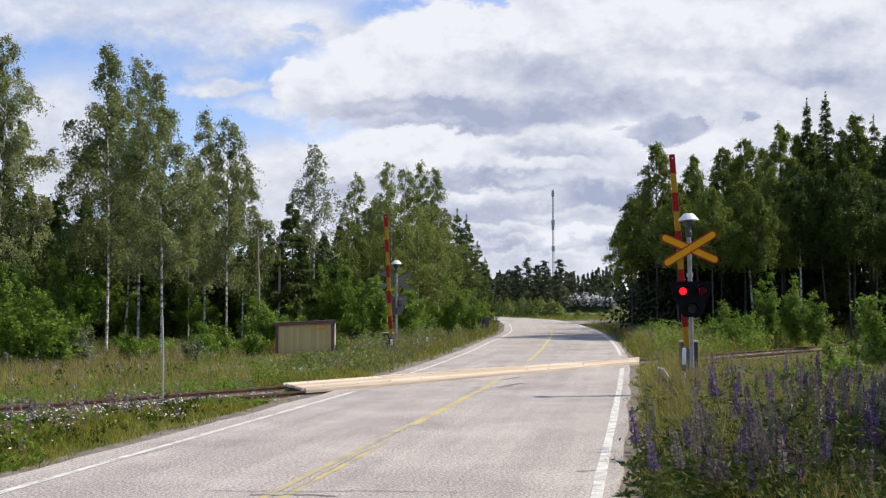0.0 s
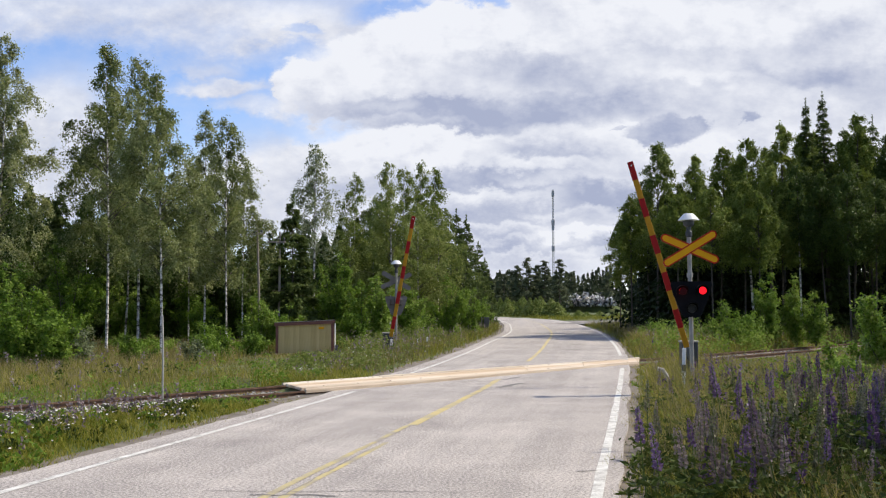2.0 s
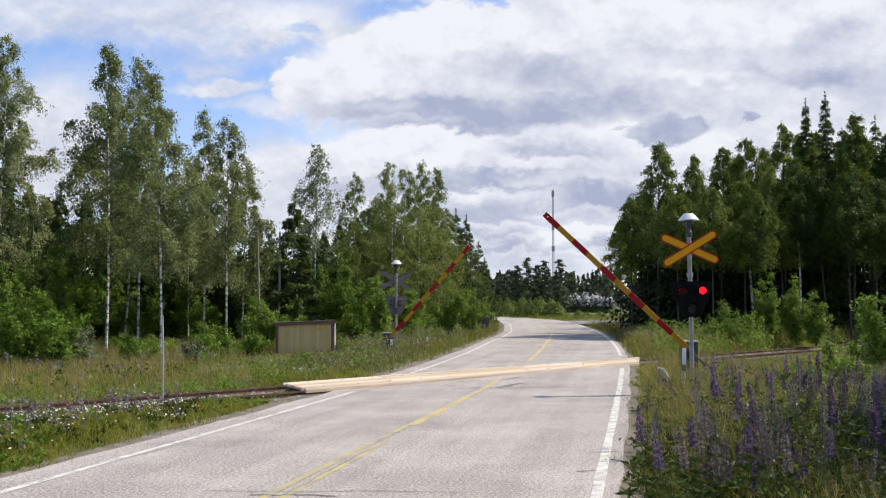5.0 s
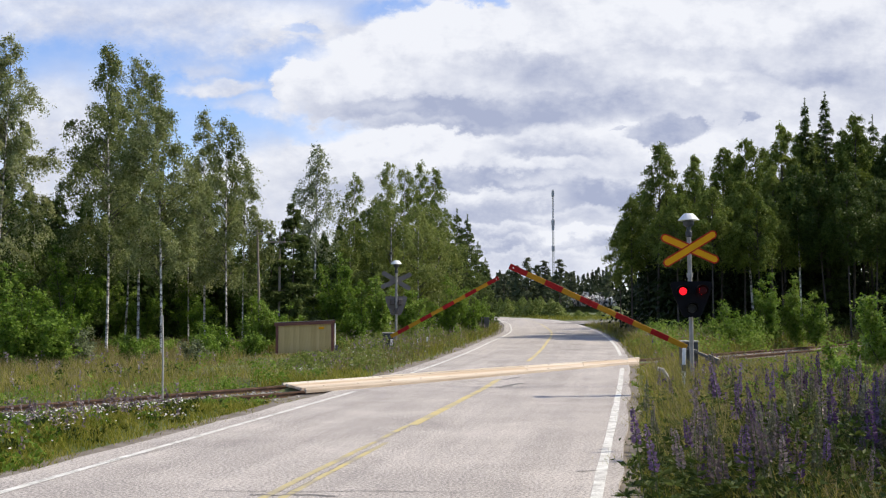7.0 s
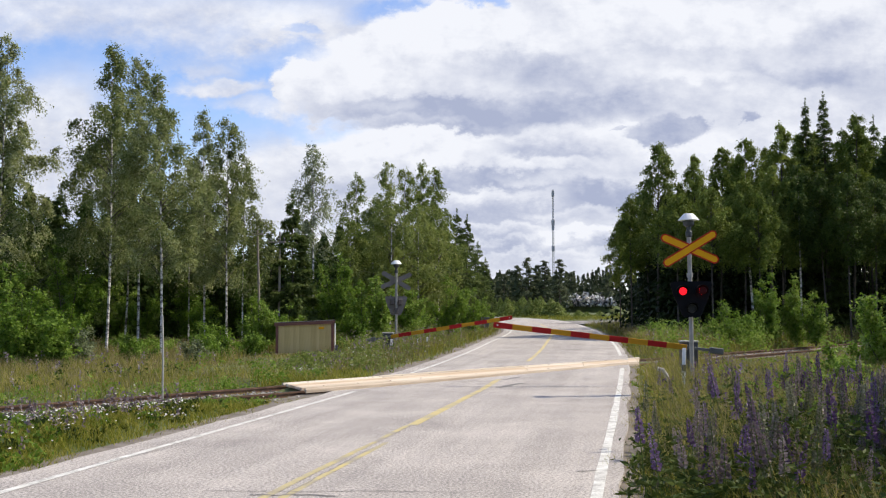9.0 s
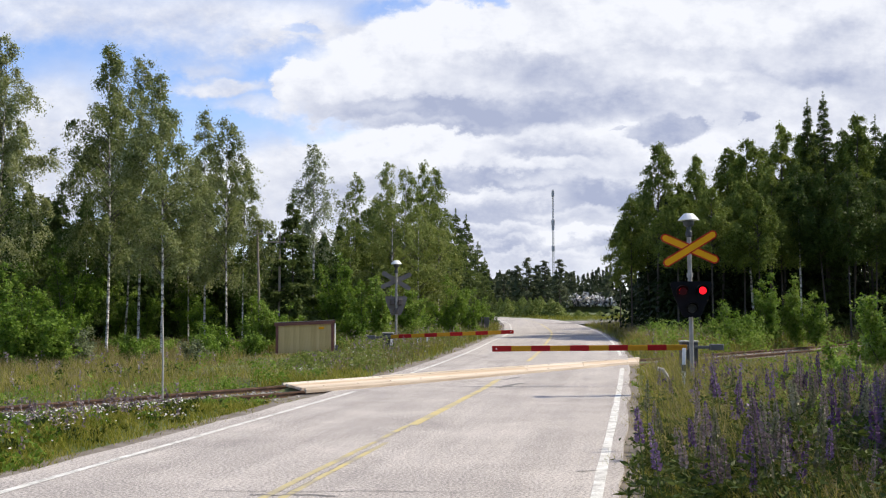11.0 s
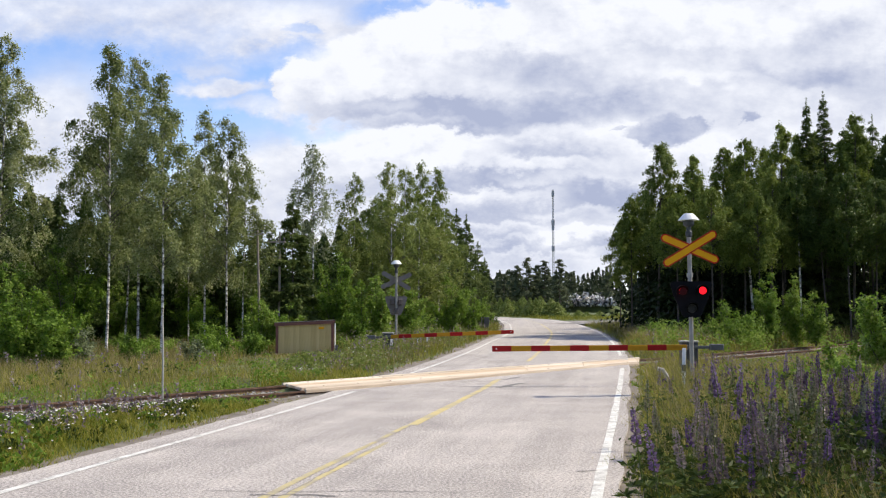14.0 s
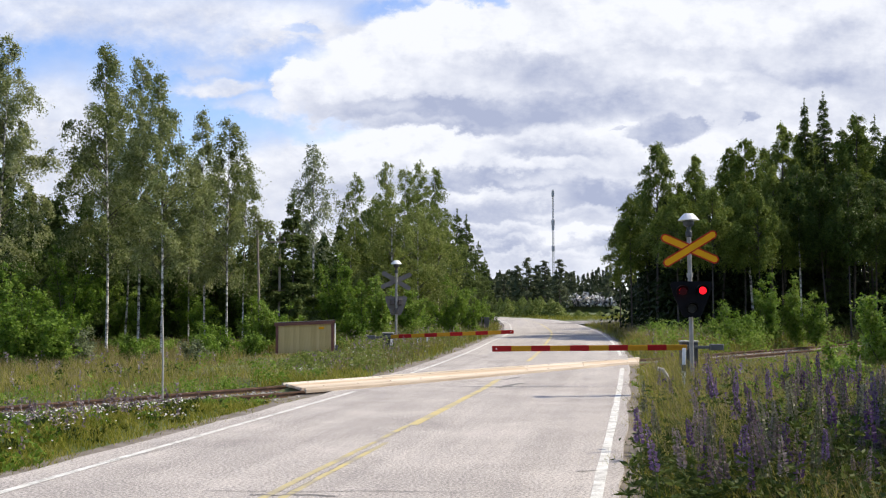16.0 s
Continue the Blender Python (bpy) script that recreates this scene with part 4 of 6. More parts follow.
marker_pole()
bent_pipe()
edge_post(4.88, 21.4, -0.02, 1.07, "short white marker post with a grey band", 2)
edge_post(-1.80, 36.6, -0.05, 0.88, "short white marker post beside the far barrier")
edge_post(-1.03, 43.0, 0.05, 0.62, "small white roadside post in tall grass")
edge_post(-0.65, 43.5, 0.05, 0.68, "small dark-banded roadside post in tall grass")


def roadside_cabinet():
    thing = empty("roadside_cabinet", pose(2.95, 71.0, 0.30), "narrow grey-green cable cabinet on the verge", "cabinet")
    bm = bmesh.new()
    box(bm, 0.34, 0.28, 0.95, pose(0, 0, 0.55), 0.015)
    part("body", bm, M_GREYBOX, thing)
    bm = bmesh.new()
    box(bm, 0.40, 0.34, 0.06, pose(0, 0, 1.06), 0.015)
    part("lid", bm, M_GREYBOX, thing)
    bm = bmesh.new()
    box(bm, 0.07, 0.07, 1.0, pose(-0.32, 0, 0.6), 0.01)
    part("post", bm, M_OLDWOOD, thing)


roadside_cabinet()


def road_details():
    """Tar seams, patches and the stains on the asphalt."""
    def blot(name, pts, width, lift=0.006):
        pts = [np.array(p, float) for p in pts]
        verts, faces = [], []
        rng = np.random.default_rng(int(abs(pts[0][0]) * 100))
        for i, p in enumerate(pts):
            d = pts[min(i + 1, len(pts) - 1)] - pts[max(i - 1, 0)]
            d /= np.linalg.norm(d)
            nrm = np.array([d[1], -d[0]])
            w = width * rng.uniform(0.5, 1.2) / 2
            for s in (-w, w):
                q = p + nrm * s
                verts.append((q[0], q[1], float(lie(q[1])) + lift))
        for i in range(len(pts) - 1):
            faces.append((2 * i, 2 * i + 1, 2 * i + 3, 2 * i + 2))
        raw(name, verts, faces, M_TAR, road)

    def crack(a, b, width, n=26, wob=0.05):
        rng = np.random.default_rng(int(abs(a[0] * 31 + a[1] * 7)))
        t = np.linspace(0, 1, n)
        p = np.array(a)[None] * (1 - t)[:, None] + np.array(b)[None] * t[:, None]
        p = p + np.cumsum(rng.normal(0, wob / 5, (n, 2)), axis=0)
        blot("crack", list(p), width)
    crack((-2.4, 10.60), (0.2, 10.42), 0.022, 40, 0.07)
    crack((-0.6, 25.0), (4.7, 24.7), 0.03, 40)
    crack((1.50, 11.9), (1.75, 11.95), 0.03, 8)
    crack((-1.9, 10.44), (-1.05, 10.36), 0.045, 18, 0.12)
    crack((1.55, 27.0), (1.95, 27.9), 0.14, 8, 0.1)
    crack((-4.2, 12.0), (-1.4, 20.5), 0.012)
    crack((1.3, 24.7), (1.9, 26.0), 0.20, 12, 0.15)
    crack((-1.56, 10.4), (-0.9, 14.0), 0.012, 40, 0.03)


road_details()


def far_mast():
    thing = empty("radio_mast", pose(63.3, 600, 2.0), "slender grey lattice radio mast above distant woods", "mast")
    h = 69.8
    for k in range(3):
        a = 2.094 * k
        bm = bmesh.new()
        tube_path(bm, [(0.62 * math.cos(a), 0.62 * math.sin(a), 0), (0.45 * math.cos(a), 0.45 * math.sin(a), h)], 0.16, 6)
        part("leg", bm, M_MAST, thing)
    bm = bmesh.new()
    for i in range(46):
        z0, z1 = h * i / 46, h * (i + 1) / 46
        for k in range(3):
            a, b = 2.094 * k, 2.094 * (k + 1)
            tube_path(bm, [(0.58 * math.cos(a), 0.58 * math.sin(a), z0), (0.58 * math.cos(b), 0.58 * math.sin(b), z1)], 0.09, 4)
    part("bracing", bm, M_MAST, thing)
    for z, w in ((h - 2.5, 1.5), (h - 19, 1.9), (h - 22, 1.5), (h - 34, 1.7)):
        bm = bmesh.new()
        box(bm, w, 0.8, 3.0, pose(0, -0.5, z), 0.1)
        part("antenna", bm, M_MAST, thing, "grey antenna panel")


def scrap_heap():
    rng = np.random.default_rng(12)
    corners = []
    for i in range(1500):
        k = rng.integers(0, 16)
        u = np.clip((k + 0.5) / 16 + rng.normal(0, 0.025), 0, 1)
        top = (1.2 + 0.9 * math.sin(k * 2.4)) * (1.0 if u < 0.7 else 0.7)
        c = np.array([22.4 + 8.4 * u, 188.5 + rng.uniform(-2.0, 1.5), 2.95 + rng.uniform(0, 1) ** 1.4 * max(0.5, top)])
        a, b = rng.normal(0, 1, 3), rng.normal(0, 1, 3)
        a *= rng.uniform(0.12, 0.55) / np.linalg.norm(a)
        b *= rng.uniform(0.05, 0.30) / np.linalg.norm(b)
        corners.append([c - a - b, c + a - b, c + a + b, c - a + b])
    ob = quads("scrap_heap", np.array(corners), M_SCRAP)
    tagged(ob, "heap of crumpled silver scrap metal before pines", "scrap heap", kind="stuff")
    bm = bmesh.new()
    bmesh.ops.create_icosphere(bm, subdivisions=3, radius=1, matrix=pose(26.6, 191, 1.4) @ Matrix.Diagonal((7, 3.5, 1.9, 1)))
    for v in bm.verts:
        v.co += Vector((0, 0, 0.4 * noise.noise(v.co * 0.5)))
    ob = part("earth_mound", bm, M_GROUND, None)
    tagged(ob, "low overgrown earth mound beneath the scrap", "mound")


far_mast()
scrap_heap()


# ================= trees =================
BIRCH_WEST = [ (-15.45,36,12,1.25), (-12.52,39,12.5,1.4), (-12.8,44,13,1.25), (-9.54,35.5,10.4,1.25), (-10.26,45,11,0.85), (-8.67,42,10,1.25), (-16.44,42,6.1,1.1), (-11.65,48,9,1.1), (-14.28,47,11.7,1.2), (-8.61,45,8.3,0.9), (-17.82,40,11.8,1.4), (-15.42,45,7.2,1.1), (-17.76,43,6.9,1.1) ]
BIRCH_MID = [ (-6.46,52,10.5,0.95), (-4.96,62,10.3,1), (-3.92,66,11.6,0.95), (-2.21,60,10.3,1.05), (-1.42,64,11.3,1.05), (-0.43,66,11.2,0.95), (-2.79,55,7.8,1.2), (-0.3,62,7.9,1.2), (-1.38,58,7.8,1.2), (-5.14,58,7.2,0.9), (-4.18,60,8.3,1) ]
BIRCH_EAST = [ (12.29,60,11.9,1.05), (11.19,62,8.7,0.75), (11.54,68,7.4,0.75), (14.2,58,10.8,0.75), (15.92,60,11.6,0.95), (17.27,58,11.8,0.85), (17.62,56,9.9,0.8), (19.65,60,13.1,0.9), (23.15,59,13.4,1), (25.6,62,12.3,1), (27.01,62,13.4,1.2), (12.59,56,8.3,1.05), (14.21,55,8.5,1.1), (16.45,57,9.2,1), (16.38,54,8,1), (19.19,56,9.9,1.05), (20.61,56,9.4,1), (21.44,55,9.3,1.1), (23.19,56,9.1,1.2), (12.46,63,9.3,1), (17.85,64,10.5,0.9), (22.69,64,12.6,0.9), (18.52,57,8.6,1), (26.79,66,12.2,1), (21.39,63,12.8,0.85), (23.4,65,13.4,0.85), (23.97,63,13.2,0.85), (25.4,63,12.9,0.9), (18.77,66,12.1,0.8), (20,64,12.2,0.8) ]
SPRUCE = [ (-6.61,46,6.8,1.12), (21.72,62,14.3,0.95), (22.18,60,14.3,1.05), (-16.9,46,7.3,1), (-19.9,50,5.6,1.62), (1.86,82,9,1.3), (1.01,78,9.1,1.3), (3.08,92,7.4,1.2), (3.92,98,6.2,1), (-10.2,58,6.3,0.75), (29.1,70,14.8,1.7), (-4.9,72,7.3,1.6), (17.64,63,11,0.9), (-9.2,56,6.4,1) ]
LEAFY = [ (-12.67,31.5,3,1.15), (-11.4,31.2,2.5,0.85), (-14.07,33,4.1,1.35), (-14,39,5,1.3), (-4.68,46.5,4.7,1.2), (-5.66,48,3.9,1), (-3.66,47,3.9,1.2), (-2.72,45,3.2,0.95), (-1.7,50,3.1,1.14), (0.2,55,3.9,1.34), (1.7,62,3.1,1.07), (2.6,72,2.8,0.93), (-1.1,52,1.8,0.84), (15.26,48.5,4,1.0), (16.53,49,3.4,0.85), (17.07,48,2.6,0.8), (-10.2,55,4.6,1.3), (-8.9,57,4.9,1.4), (-7.4,57.5,4.8,1.4), (-5.6,54,5,1.3), (-18.2,51,6.6,1.8), (-15.4,52,6.2,1.7), (-13.2,51,5.6,1.6), (-11.4,52,6.2,1.7), (-9.4,50,4.6,1.3), (-8.74,47,4.6,1), (-9.84,50,5.5,1.3), (-11.14,53,6.1,1.4), (-9.39,52,5.2,1.2) ]
SHRUB = [ (-12.5,32,1.4,0.95), (-11.3,33,1.3,0.8), (-7.7,34,1.4,0.62), (-7.6,36,1.2,0.66), (-7.8,33,1.0,0.5), (-7.0,38,1.0,0.74), (-9.9,34,1.0,0.74), (12.7,46.5,2.3,1.21), (12.1,47,1.3,0.76), (13.9,47.5,1.7,1.03), (10.25,24,3.0,0.95), (10.9,26,2.6,0.9), (8.2,22,1.2,0.48), (6.9,20.2,1.05,0.5), (7.7,19.6,1.05,0.55), (-4.2,42,0.7,0.91), (-3.0,42,0.7,0.82), (20.1,56,1.2,1.03), (-13.6,36,2.6,1.1), (-13.6,47.5,3.0,1.1), (-10.6,46,2.6,1.0), (-15.2,48.5,3.2,1.2), (-7.2,40.5,2.6,0.8), (-6.6,43,2.2,0.9), (-3.6,44,2.2,0.9), (-15.0,35,1.8,0.9), (-11.8,48.6,3.4,1.0), (-10.5,39,0.9,0.8), (-12.2,40,0.9,0.8), (-8.6,38.5,1.3,0.8)]
PINE = [ (9.7,190,6.0,1.44), (10.9,185,6.9,1.5), (12.8,180,8.2,1.65), (14.0,175,9.3,1.7), (16.4,185,8.4,1.5), (17.5,180,9.0,1.56), (19.5,175,9.0,1.7), (23.2,190,7.3,1.54), (36.2,230,8.1,1.62) ]


def leaf_quads(c, d, length, width, rng):
    """Rhombic leaves: centres c, directions d."""
    n = len(c)
    r = rng.normal(0, 1, (n, 3))
    s = np.cross(d, r)
    s /= np.linalg.norm(s, axis=1)[:, None] + 1e-9
    l, w = length[:, None], width[:, None]
    return np.stack([c - d * l / 2, c + s * w / 2 - d * l * 0.05, c + d * l / 2, c - s * w / 2 - d * l * 0.05], axis=1)


def unit(v):
    return v / (np.linalg.norm(v, axis=1)[:, None] + 1e-9)


def trunk_mesh(name, paths, material, parent, seg=7):
    verts, faces = [], []
    for pts, rad in paths:
        k0 = len(verts)
        pts = np.asarray(pts, float)
        t = np.gradient(pts, axis=0)
        t = unit(t)
        ref = np.array([1.0, 0.0, 0.0]) if abs(t[0, 2]) > 0.8 else np.array([0.0, 0.0, 1.0])
        for p, d, r in zip(pts, t, rad):
            a = np.cross(d, ref)
            a /= np.linalg.norm(a) + 1e-9
            b = np.cross(d, a)
            for k in range(seg):
                an = 2 * math.pi * k / seg
                verts.append(p + (a * math.cos(an) + b * math.sin(an)) * r)
        for i in range(len(pts) - 1):
            for k in range(seg):
                faces.append((k0 + i * seg + k, k0 + i * seg + (k + 1) % seg, k0 + (i + 1) * seg + (k + 1) % seg, k0 + (i + 1) * seg + k))
    return raw(name, verts, faces, material, parent, smooth=True)


def birch(x, y, h, w, seed, leaves, leaf=0.12, material=None, bark=None, low=0.2, droop=1.0, label="", group="", sparse=1.0, trunk_r=0.0070, wide=1.0, airy=0.55, taper=0.85):
    """A slender birch: bent pale trunk, rising limbs, hanging twigs full of small leaves."""
    rng = np.random.default_rng(seed)
    material = material or M_BIRCHLEAF
    thing = empty("birch_tree", pose(x, y, float(lie(y)) - 0.1), label, "tree", group)
    zs = np.linspace(0, h * 0.94, 12)
    bend = rng.normal(0, 0.012 * h, 2)
    ph = rng.uniform(0, 6, 2)
    cx = bend[0] * np.sin(zs / h * 2.6 + ph[0]) - bend[0] * math.sin(ph[0])
    cy = bend[1] * np.sin(zs / h * 2.6 + ph[1]) - bend[1] * math.sin(ph[1])
    paths = [(np.stack([cx, cy, zs], axis=1), np.maximum(0.012, trunk_r * h * (1 - zs / h) ** 0.8))]
    limbs = []
    n = int(40 + h * 3)
    for i in range(n):
        f = low + (0.97 - low) * ((i + rng.uniform(0, 1)) / n)
        g = (f - low) / (1 - low)
        prof = (0.62 + 0.75 * g if g < 0.35 else 0.84 * ((1 - g) / 0.65) ** taper + 0.05)
        L = 1.6 * wide * w * prof * rng.uniform(0.62, 1.2)
        az = rng.uniform(0, 2 * math.pi)
        z0 = f * h * 0.97
        t = np.linspace(0, 1, 6)
        rise = L * (1.15 * t - 0.75 * droop * t ** 2)
        px = np.interp(z0, zs, cx) + math.cos(az) * L * t
        py = np.interp(z0, zs, cy) + math.sin(az) * L * t
        pts = np.stack([px, py, z0 + rise], axis=1)
        limbs.append((pts, L))
        paths.append((pts, np.maximum(0.006, 0.012 * L * (1 - t) + 0.004)))
    trunk_mesh("trunk", paths[:1], bark or M_BIRCHBARK, thing, 8)
    trunk_mesh("branchwork", [(p[:5], r[:5] * np.linspace(1, 0.3, 5)) for p, r in paths[1:]], M_BARK, thing, 3)
    # sprays of leaves grow along the limbs, outwards and drooping, in clumps with gaps between them
    tw = []
    for pts, L in limbs:
        out = np.array([pts[-1, 0] - pts[0, 0], pts[-1, 1] - pts[0, 1], 0.0])
        out /= np.linalg.norm(out) + 1e-9
        for k in range(4 + int(10 * L * sparse)):
            f = 0.12 + 0.88 * rng.beta(1.5, 1.0)
            p = np.array([np.interp(f * 5, range(6), pts[:, j]) for j in range(3)])
            e = 0.35 * out + rng.normal(0, 0.30, 3) + np.array([0, 0, -0.85 * droop])
            e *= rng.uniform(0.28, 0.95) * min(1.0, 0.40 + 0.45 * L) / np.linalg.norm(e)
            tw.append((*p, *e, rng.gamma(2.2)))
    # the leading shoot
    for k in range(8):
        tw.append((cx[-1], cy[-1], h * (0.86 + 0.013 * k), *rng.normal(0, 0.14, 3), 0.5))
    tw = np.array(tw)
    # the lower crown is thin, so that the trunk shows, and the top is airy
    rel = tw[:, 2] / h
    wt = (tw[:, 6] + 0.15) * np.clip(0.50 + 1.6 * (rel - low - 0.03), 0.50, 1.0) * (1 - airy * np.clip((rel - 0.5) / 0.45, 0, 1))
    q = tw[rng.choice(len(tw), leaves, p=wt / wt.sum())]
    fall = rng.uniform(0, 1, leaves)
    spread = rng.normal(0, 1, (leaves, 3)) * (0.04 + 0.045 * fall)[:, None]
    c = q[:, :3] + q[:, 3:6] * fall[:, None] + spread
    d = unit(rng.normal(0, 1, (leaves, 3)) + np.array([0, 0, -0.9]))
    ln = leaf * rng.uniform(0.65, 1.3, leaves)
    leaf_tris("crown", c, d, ln, ln * rng.uniform(0.6, 0.9, leaves), rng, material, thing,
              facing=unit(c * np.array([1, 1, 0])) * 0.7 + unit(spread) * 0.5 + np.array([0, 0, 0.5]))
    return thing


def spruce(x, y, h, w, seed, needles, label="", group="", leaf=0.18, material=None):
    """A spruce: straight trunk and whorls of sagging boughs fringed with needle sprays."""
    rng = np.random.default_rng(seed)
    thing = empty("spruce_tree", pose(x, y, float(lie(y)) - 0.1), label, "tree", group)
    zs = np.linspace(0, h, 8)
    paths = [(np.stack([zs * 0, zs * 0, zs], axis=1), np.maximum(0.01, 0.013 * h * (1 - zs / h)))]
    cs, ds = [], []
    boughs = []
    nw = int(h * 2.6)
    for i in range(nw):
        f = 0.06 + 0.92 * i / nw
        for k in range(rng.integers(6, 9)):
            az = rng.uniform(0, 6.283)
            L = 1.5 * w * (1 - f) ** 0.78 * rng.uniform(0.82, 1.12) + 0.06
            boughs.append((f * h + rng.uniform(-0.28, 0.2), az, L))
    b = np.array(boughs)
    for z0, az, L in boughs[::2]:
        t = np.linspace(0, 1, 4)
        paths.append((np.stack([np.cos(az) * L * t, np.sin(az) * L * t, z0 - 0.28 * L * t + 0.18 * L * t ** 2], axis=1), 0.012 * (1 - t) + 0.004))
    trunk_mesh("trunk", paths, M_BARK, thing, 5)
    pick = rng.choice(len(b), needles, p=(b[:, 2] ** 1.2) / (b[:, 2] ** 1.2).sum())
    q = b[pick]
    u = rng.beta(1.6, 1.0, needles)
    L = q[:, 2]
    wid = rng.normal(0, 1, needles) * 0.16 * (0.4 + L) * (1.1 - u)
    c = np.stack([np.cos(q[:, 1]) * L * u - np.sin(q[:, 1]) * wid, np.sin(q[:, 1]) * L * u + np.cos(q[:, 1]) * wid,
                  q[:, 0] - 0.36 * L * u + 0.22 * L * u ** 2 - rng.beta(1, 2, needles) * 0.5 * (0.4 + 0.3 * L)], axis=1)
    d = unit(np.stack([np.cos(q[:, 1]), np.sin(q[:, 1]), -0.5 + 0 * u], axis=1) + rng.normal(0, 0.5, (needles, 3)))
    ln = leaf * rng.uniform(0.6, 1.3, needles)
    top = np.stack([rng.normal(0, 0.03, 60), rng.normal(0, 0.03, 60), h * rng.uniform(0.94, 1.0, 60)], axis=1)
    c = np.concatenate([c, top])
    d = np.concatenate([d, unit(rng.normal(0, 0.5, (60, 3)) + np.array([0, 0, 1.0]))])
    ln = np.concatenate([ln, np.full(60, 0.12)])
    leaf_tris("crown", c, d, ln, ln * 0.5, rng, material or M_NEEDLE, thing,
              facing=unit(c * np.array([1, 1, 0])) * 0.5 + np.array([0, 0, 0.9]))
    return thing


def leafy(x, y, h, w, seed, leaves, leaf=0.10, material=None, label="", name="shrub", cat="shrub", group=""):
    """Many-stemmed shrub or young tree with leaf clumps along its shoots."""
    rng = np.random.default_rng(seed)
    thing = empty(name, pose(x, y, float(lie(y)) - 0.1), label, cat, group)
    paths, tips = [], []
    stems = int(7 + 5 * w)
    for i in range(stems):
        az = rng.uniform(0, 6.283)
        out = w * math.sqrt(rng.uniform(0, 1))
        hh = h * (1 - 0.45 * (out / w) ** 1.5) * rng.uniform(0.75, 1.05)
        t = np.linspace(0, 1, 6)
        pts = np.stack([math.cos(az) * out * t ** 1.3, math.sin(az) * out * t ** 1.3, hh * t], axis=1)
        paths.append((pts, 0.006 * h * (1 - t) + 0.005))
        for k in range(int(9 + 4 * h)):
            u = rng.uniform(0.12, 1.0)
            p = np.array([np.interp(u * 5, range(6), pts[:, j]) for j in range(3)])
            e = rng.normal(0, 1, 3)
            e /= np.linalg.norm(e)
            e[2] = abs(e[2]) * 0.7
            ll = (0.25 + 0.28 * w) * (1.15 - 0.7 * u) * rng.uniform(0.5, 1.3)
            tips.append((*p, *(e * ll)))
    trunk_mesh("stem", paths, M_BARK, thing, 5)
    tips = np.array(tips)
    pick = rng.integers(0, len(tips), leaves)
    q = tips[pick]
    u = rng.uniform(0.1, 1.0, leaves)
    c = q[:, :3] + q[:, 3:] * u[:, None] + rng.normal(0, 0.06, (leaves, 3))
    c[:, 2] = np.maximum(c[:, 2], 0.08)
    d = unit(q[:, 3:] + rng.normal(0, 0.5, (leaves, 3)))
    ln = leaf * rng.uniform(0.6, 1.35, leaves)
    leaf_tris("foliage", c, d, ln, ln * rng.uniform(0.5, 0.8, leaves), rng, material or M_LIGHTLEAF, thing,
              facing=unit(c * np.array([1, 1, 0.4]) + q[:, 3:]) + np.array([0, 0, 0.45]))
    return thing


def pine(x, y, h, w, seed, label, z0=None):
    rng = np.random.default_rng(seed)
    thing = empty("pine_tree", pose(x, y, float(lie(y)) - 0.1), label, "tree", "distant pines")
    zs = np.linspace(0, h * 0.97, 6)
    paths = [(np.stack([0.1 * np.sin(zs), zs * 0, zs], axis=1), np.maximum(0.03, 0.016 * h * (1 - zs / h)))]
    c = []
    for i in range(36):
        f = 0.22 + 0.79 * i / 36
        az, L = rng.uniform(0, 6.28), w * (1.25 - 0.95 * (f - 0.25) / 0.75) * rng.uniform(0.4, 1.0)
        e = np.array([math.cos(az) * L, math.sin(az) * L, f * h + 0.2 * L])
        paths.append((np.stack([np.array([0, 0, f * h - 0.1]), e * np.array([0.5, 0.5, 1]), e]), np.array([0.05, 0.04, 0.02])))
        c.append(e * np.array([0.8, 0.8, 1]) + rng.normal(0, 1, (130, 3)) * np.array([0.50, 0.50, 0.16]) * (0.22 + 0.40 * L))
    trunk_mesh("trunk", paths, M_BARK, thing, 5)
    c = np.concatenate(c)
    d = unit(rng.normal(0, 1, c.shape) + np.array([0, 0, 0.6]))
    ln = 0.24 * rng.uniform(0.6, 1.3, len(c))
    leaf_tris("crown", c, d, ln, ln * 0.6, rng, M_PINE, thing, facing=unit(c * np.array([1, 1, 0])) * 0.6 + np.array([0, 0, 0.7]))


SWAYING = {}


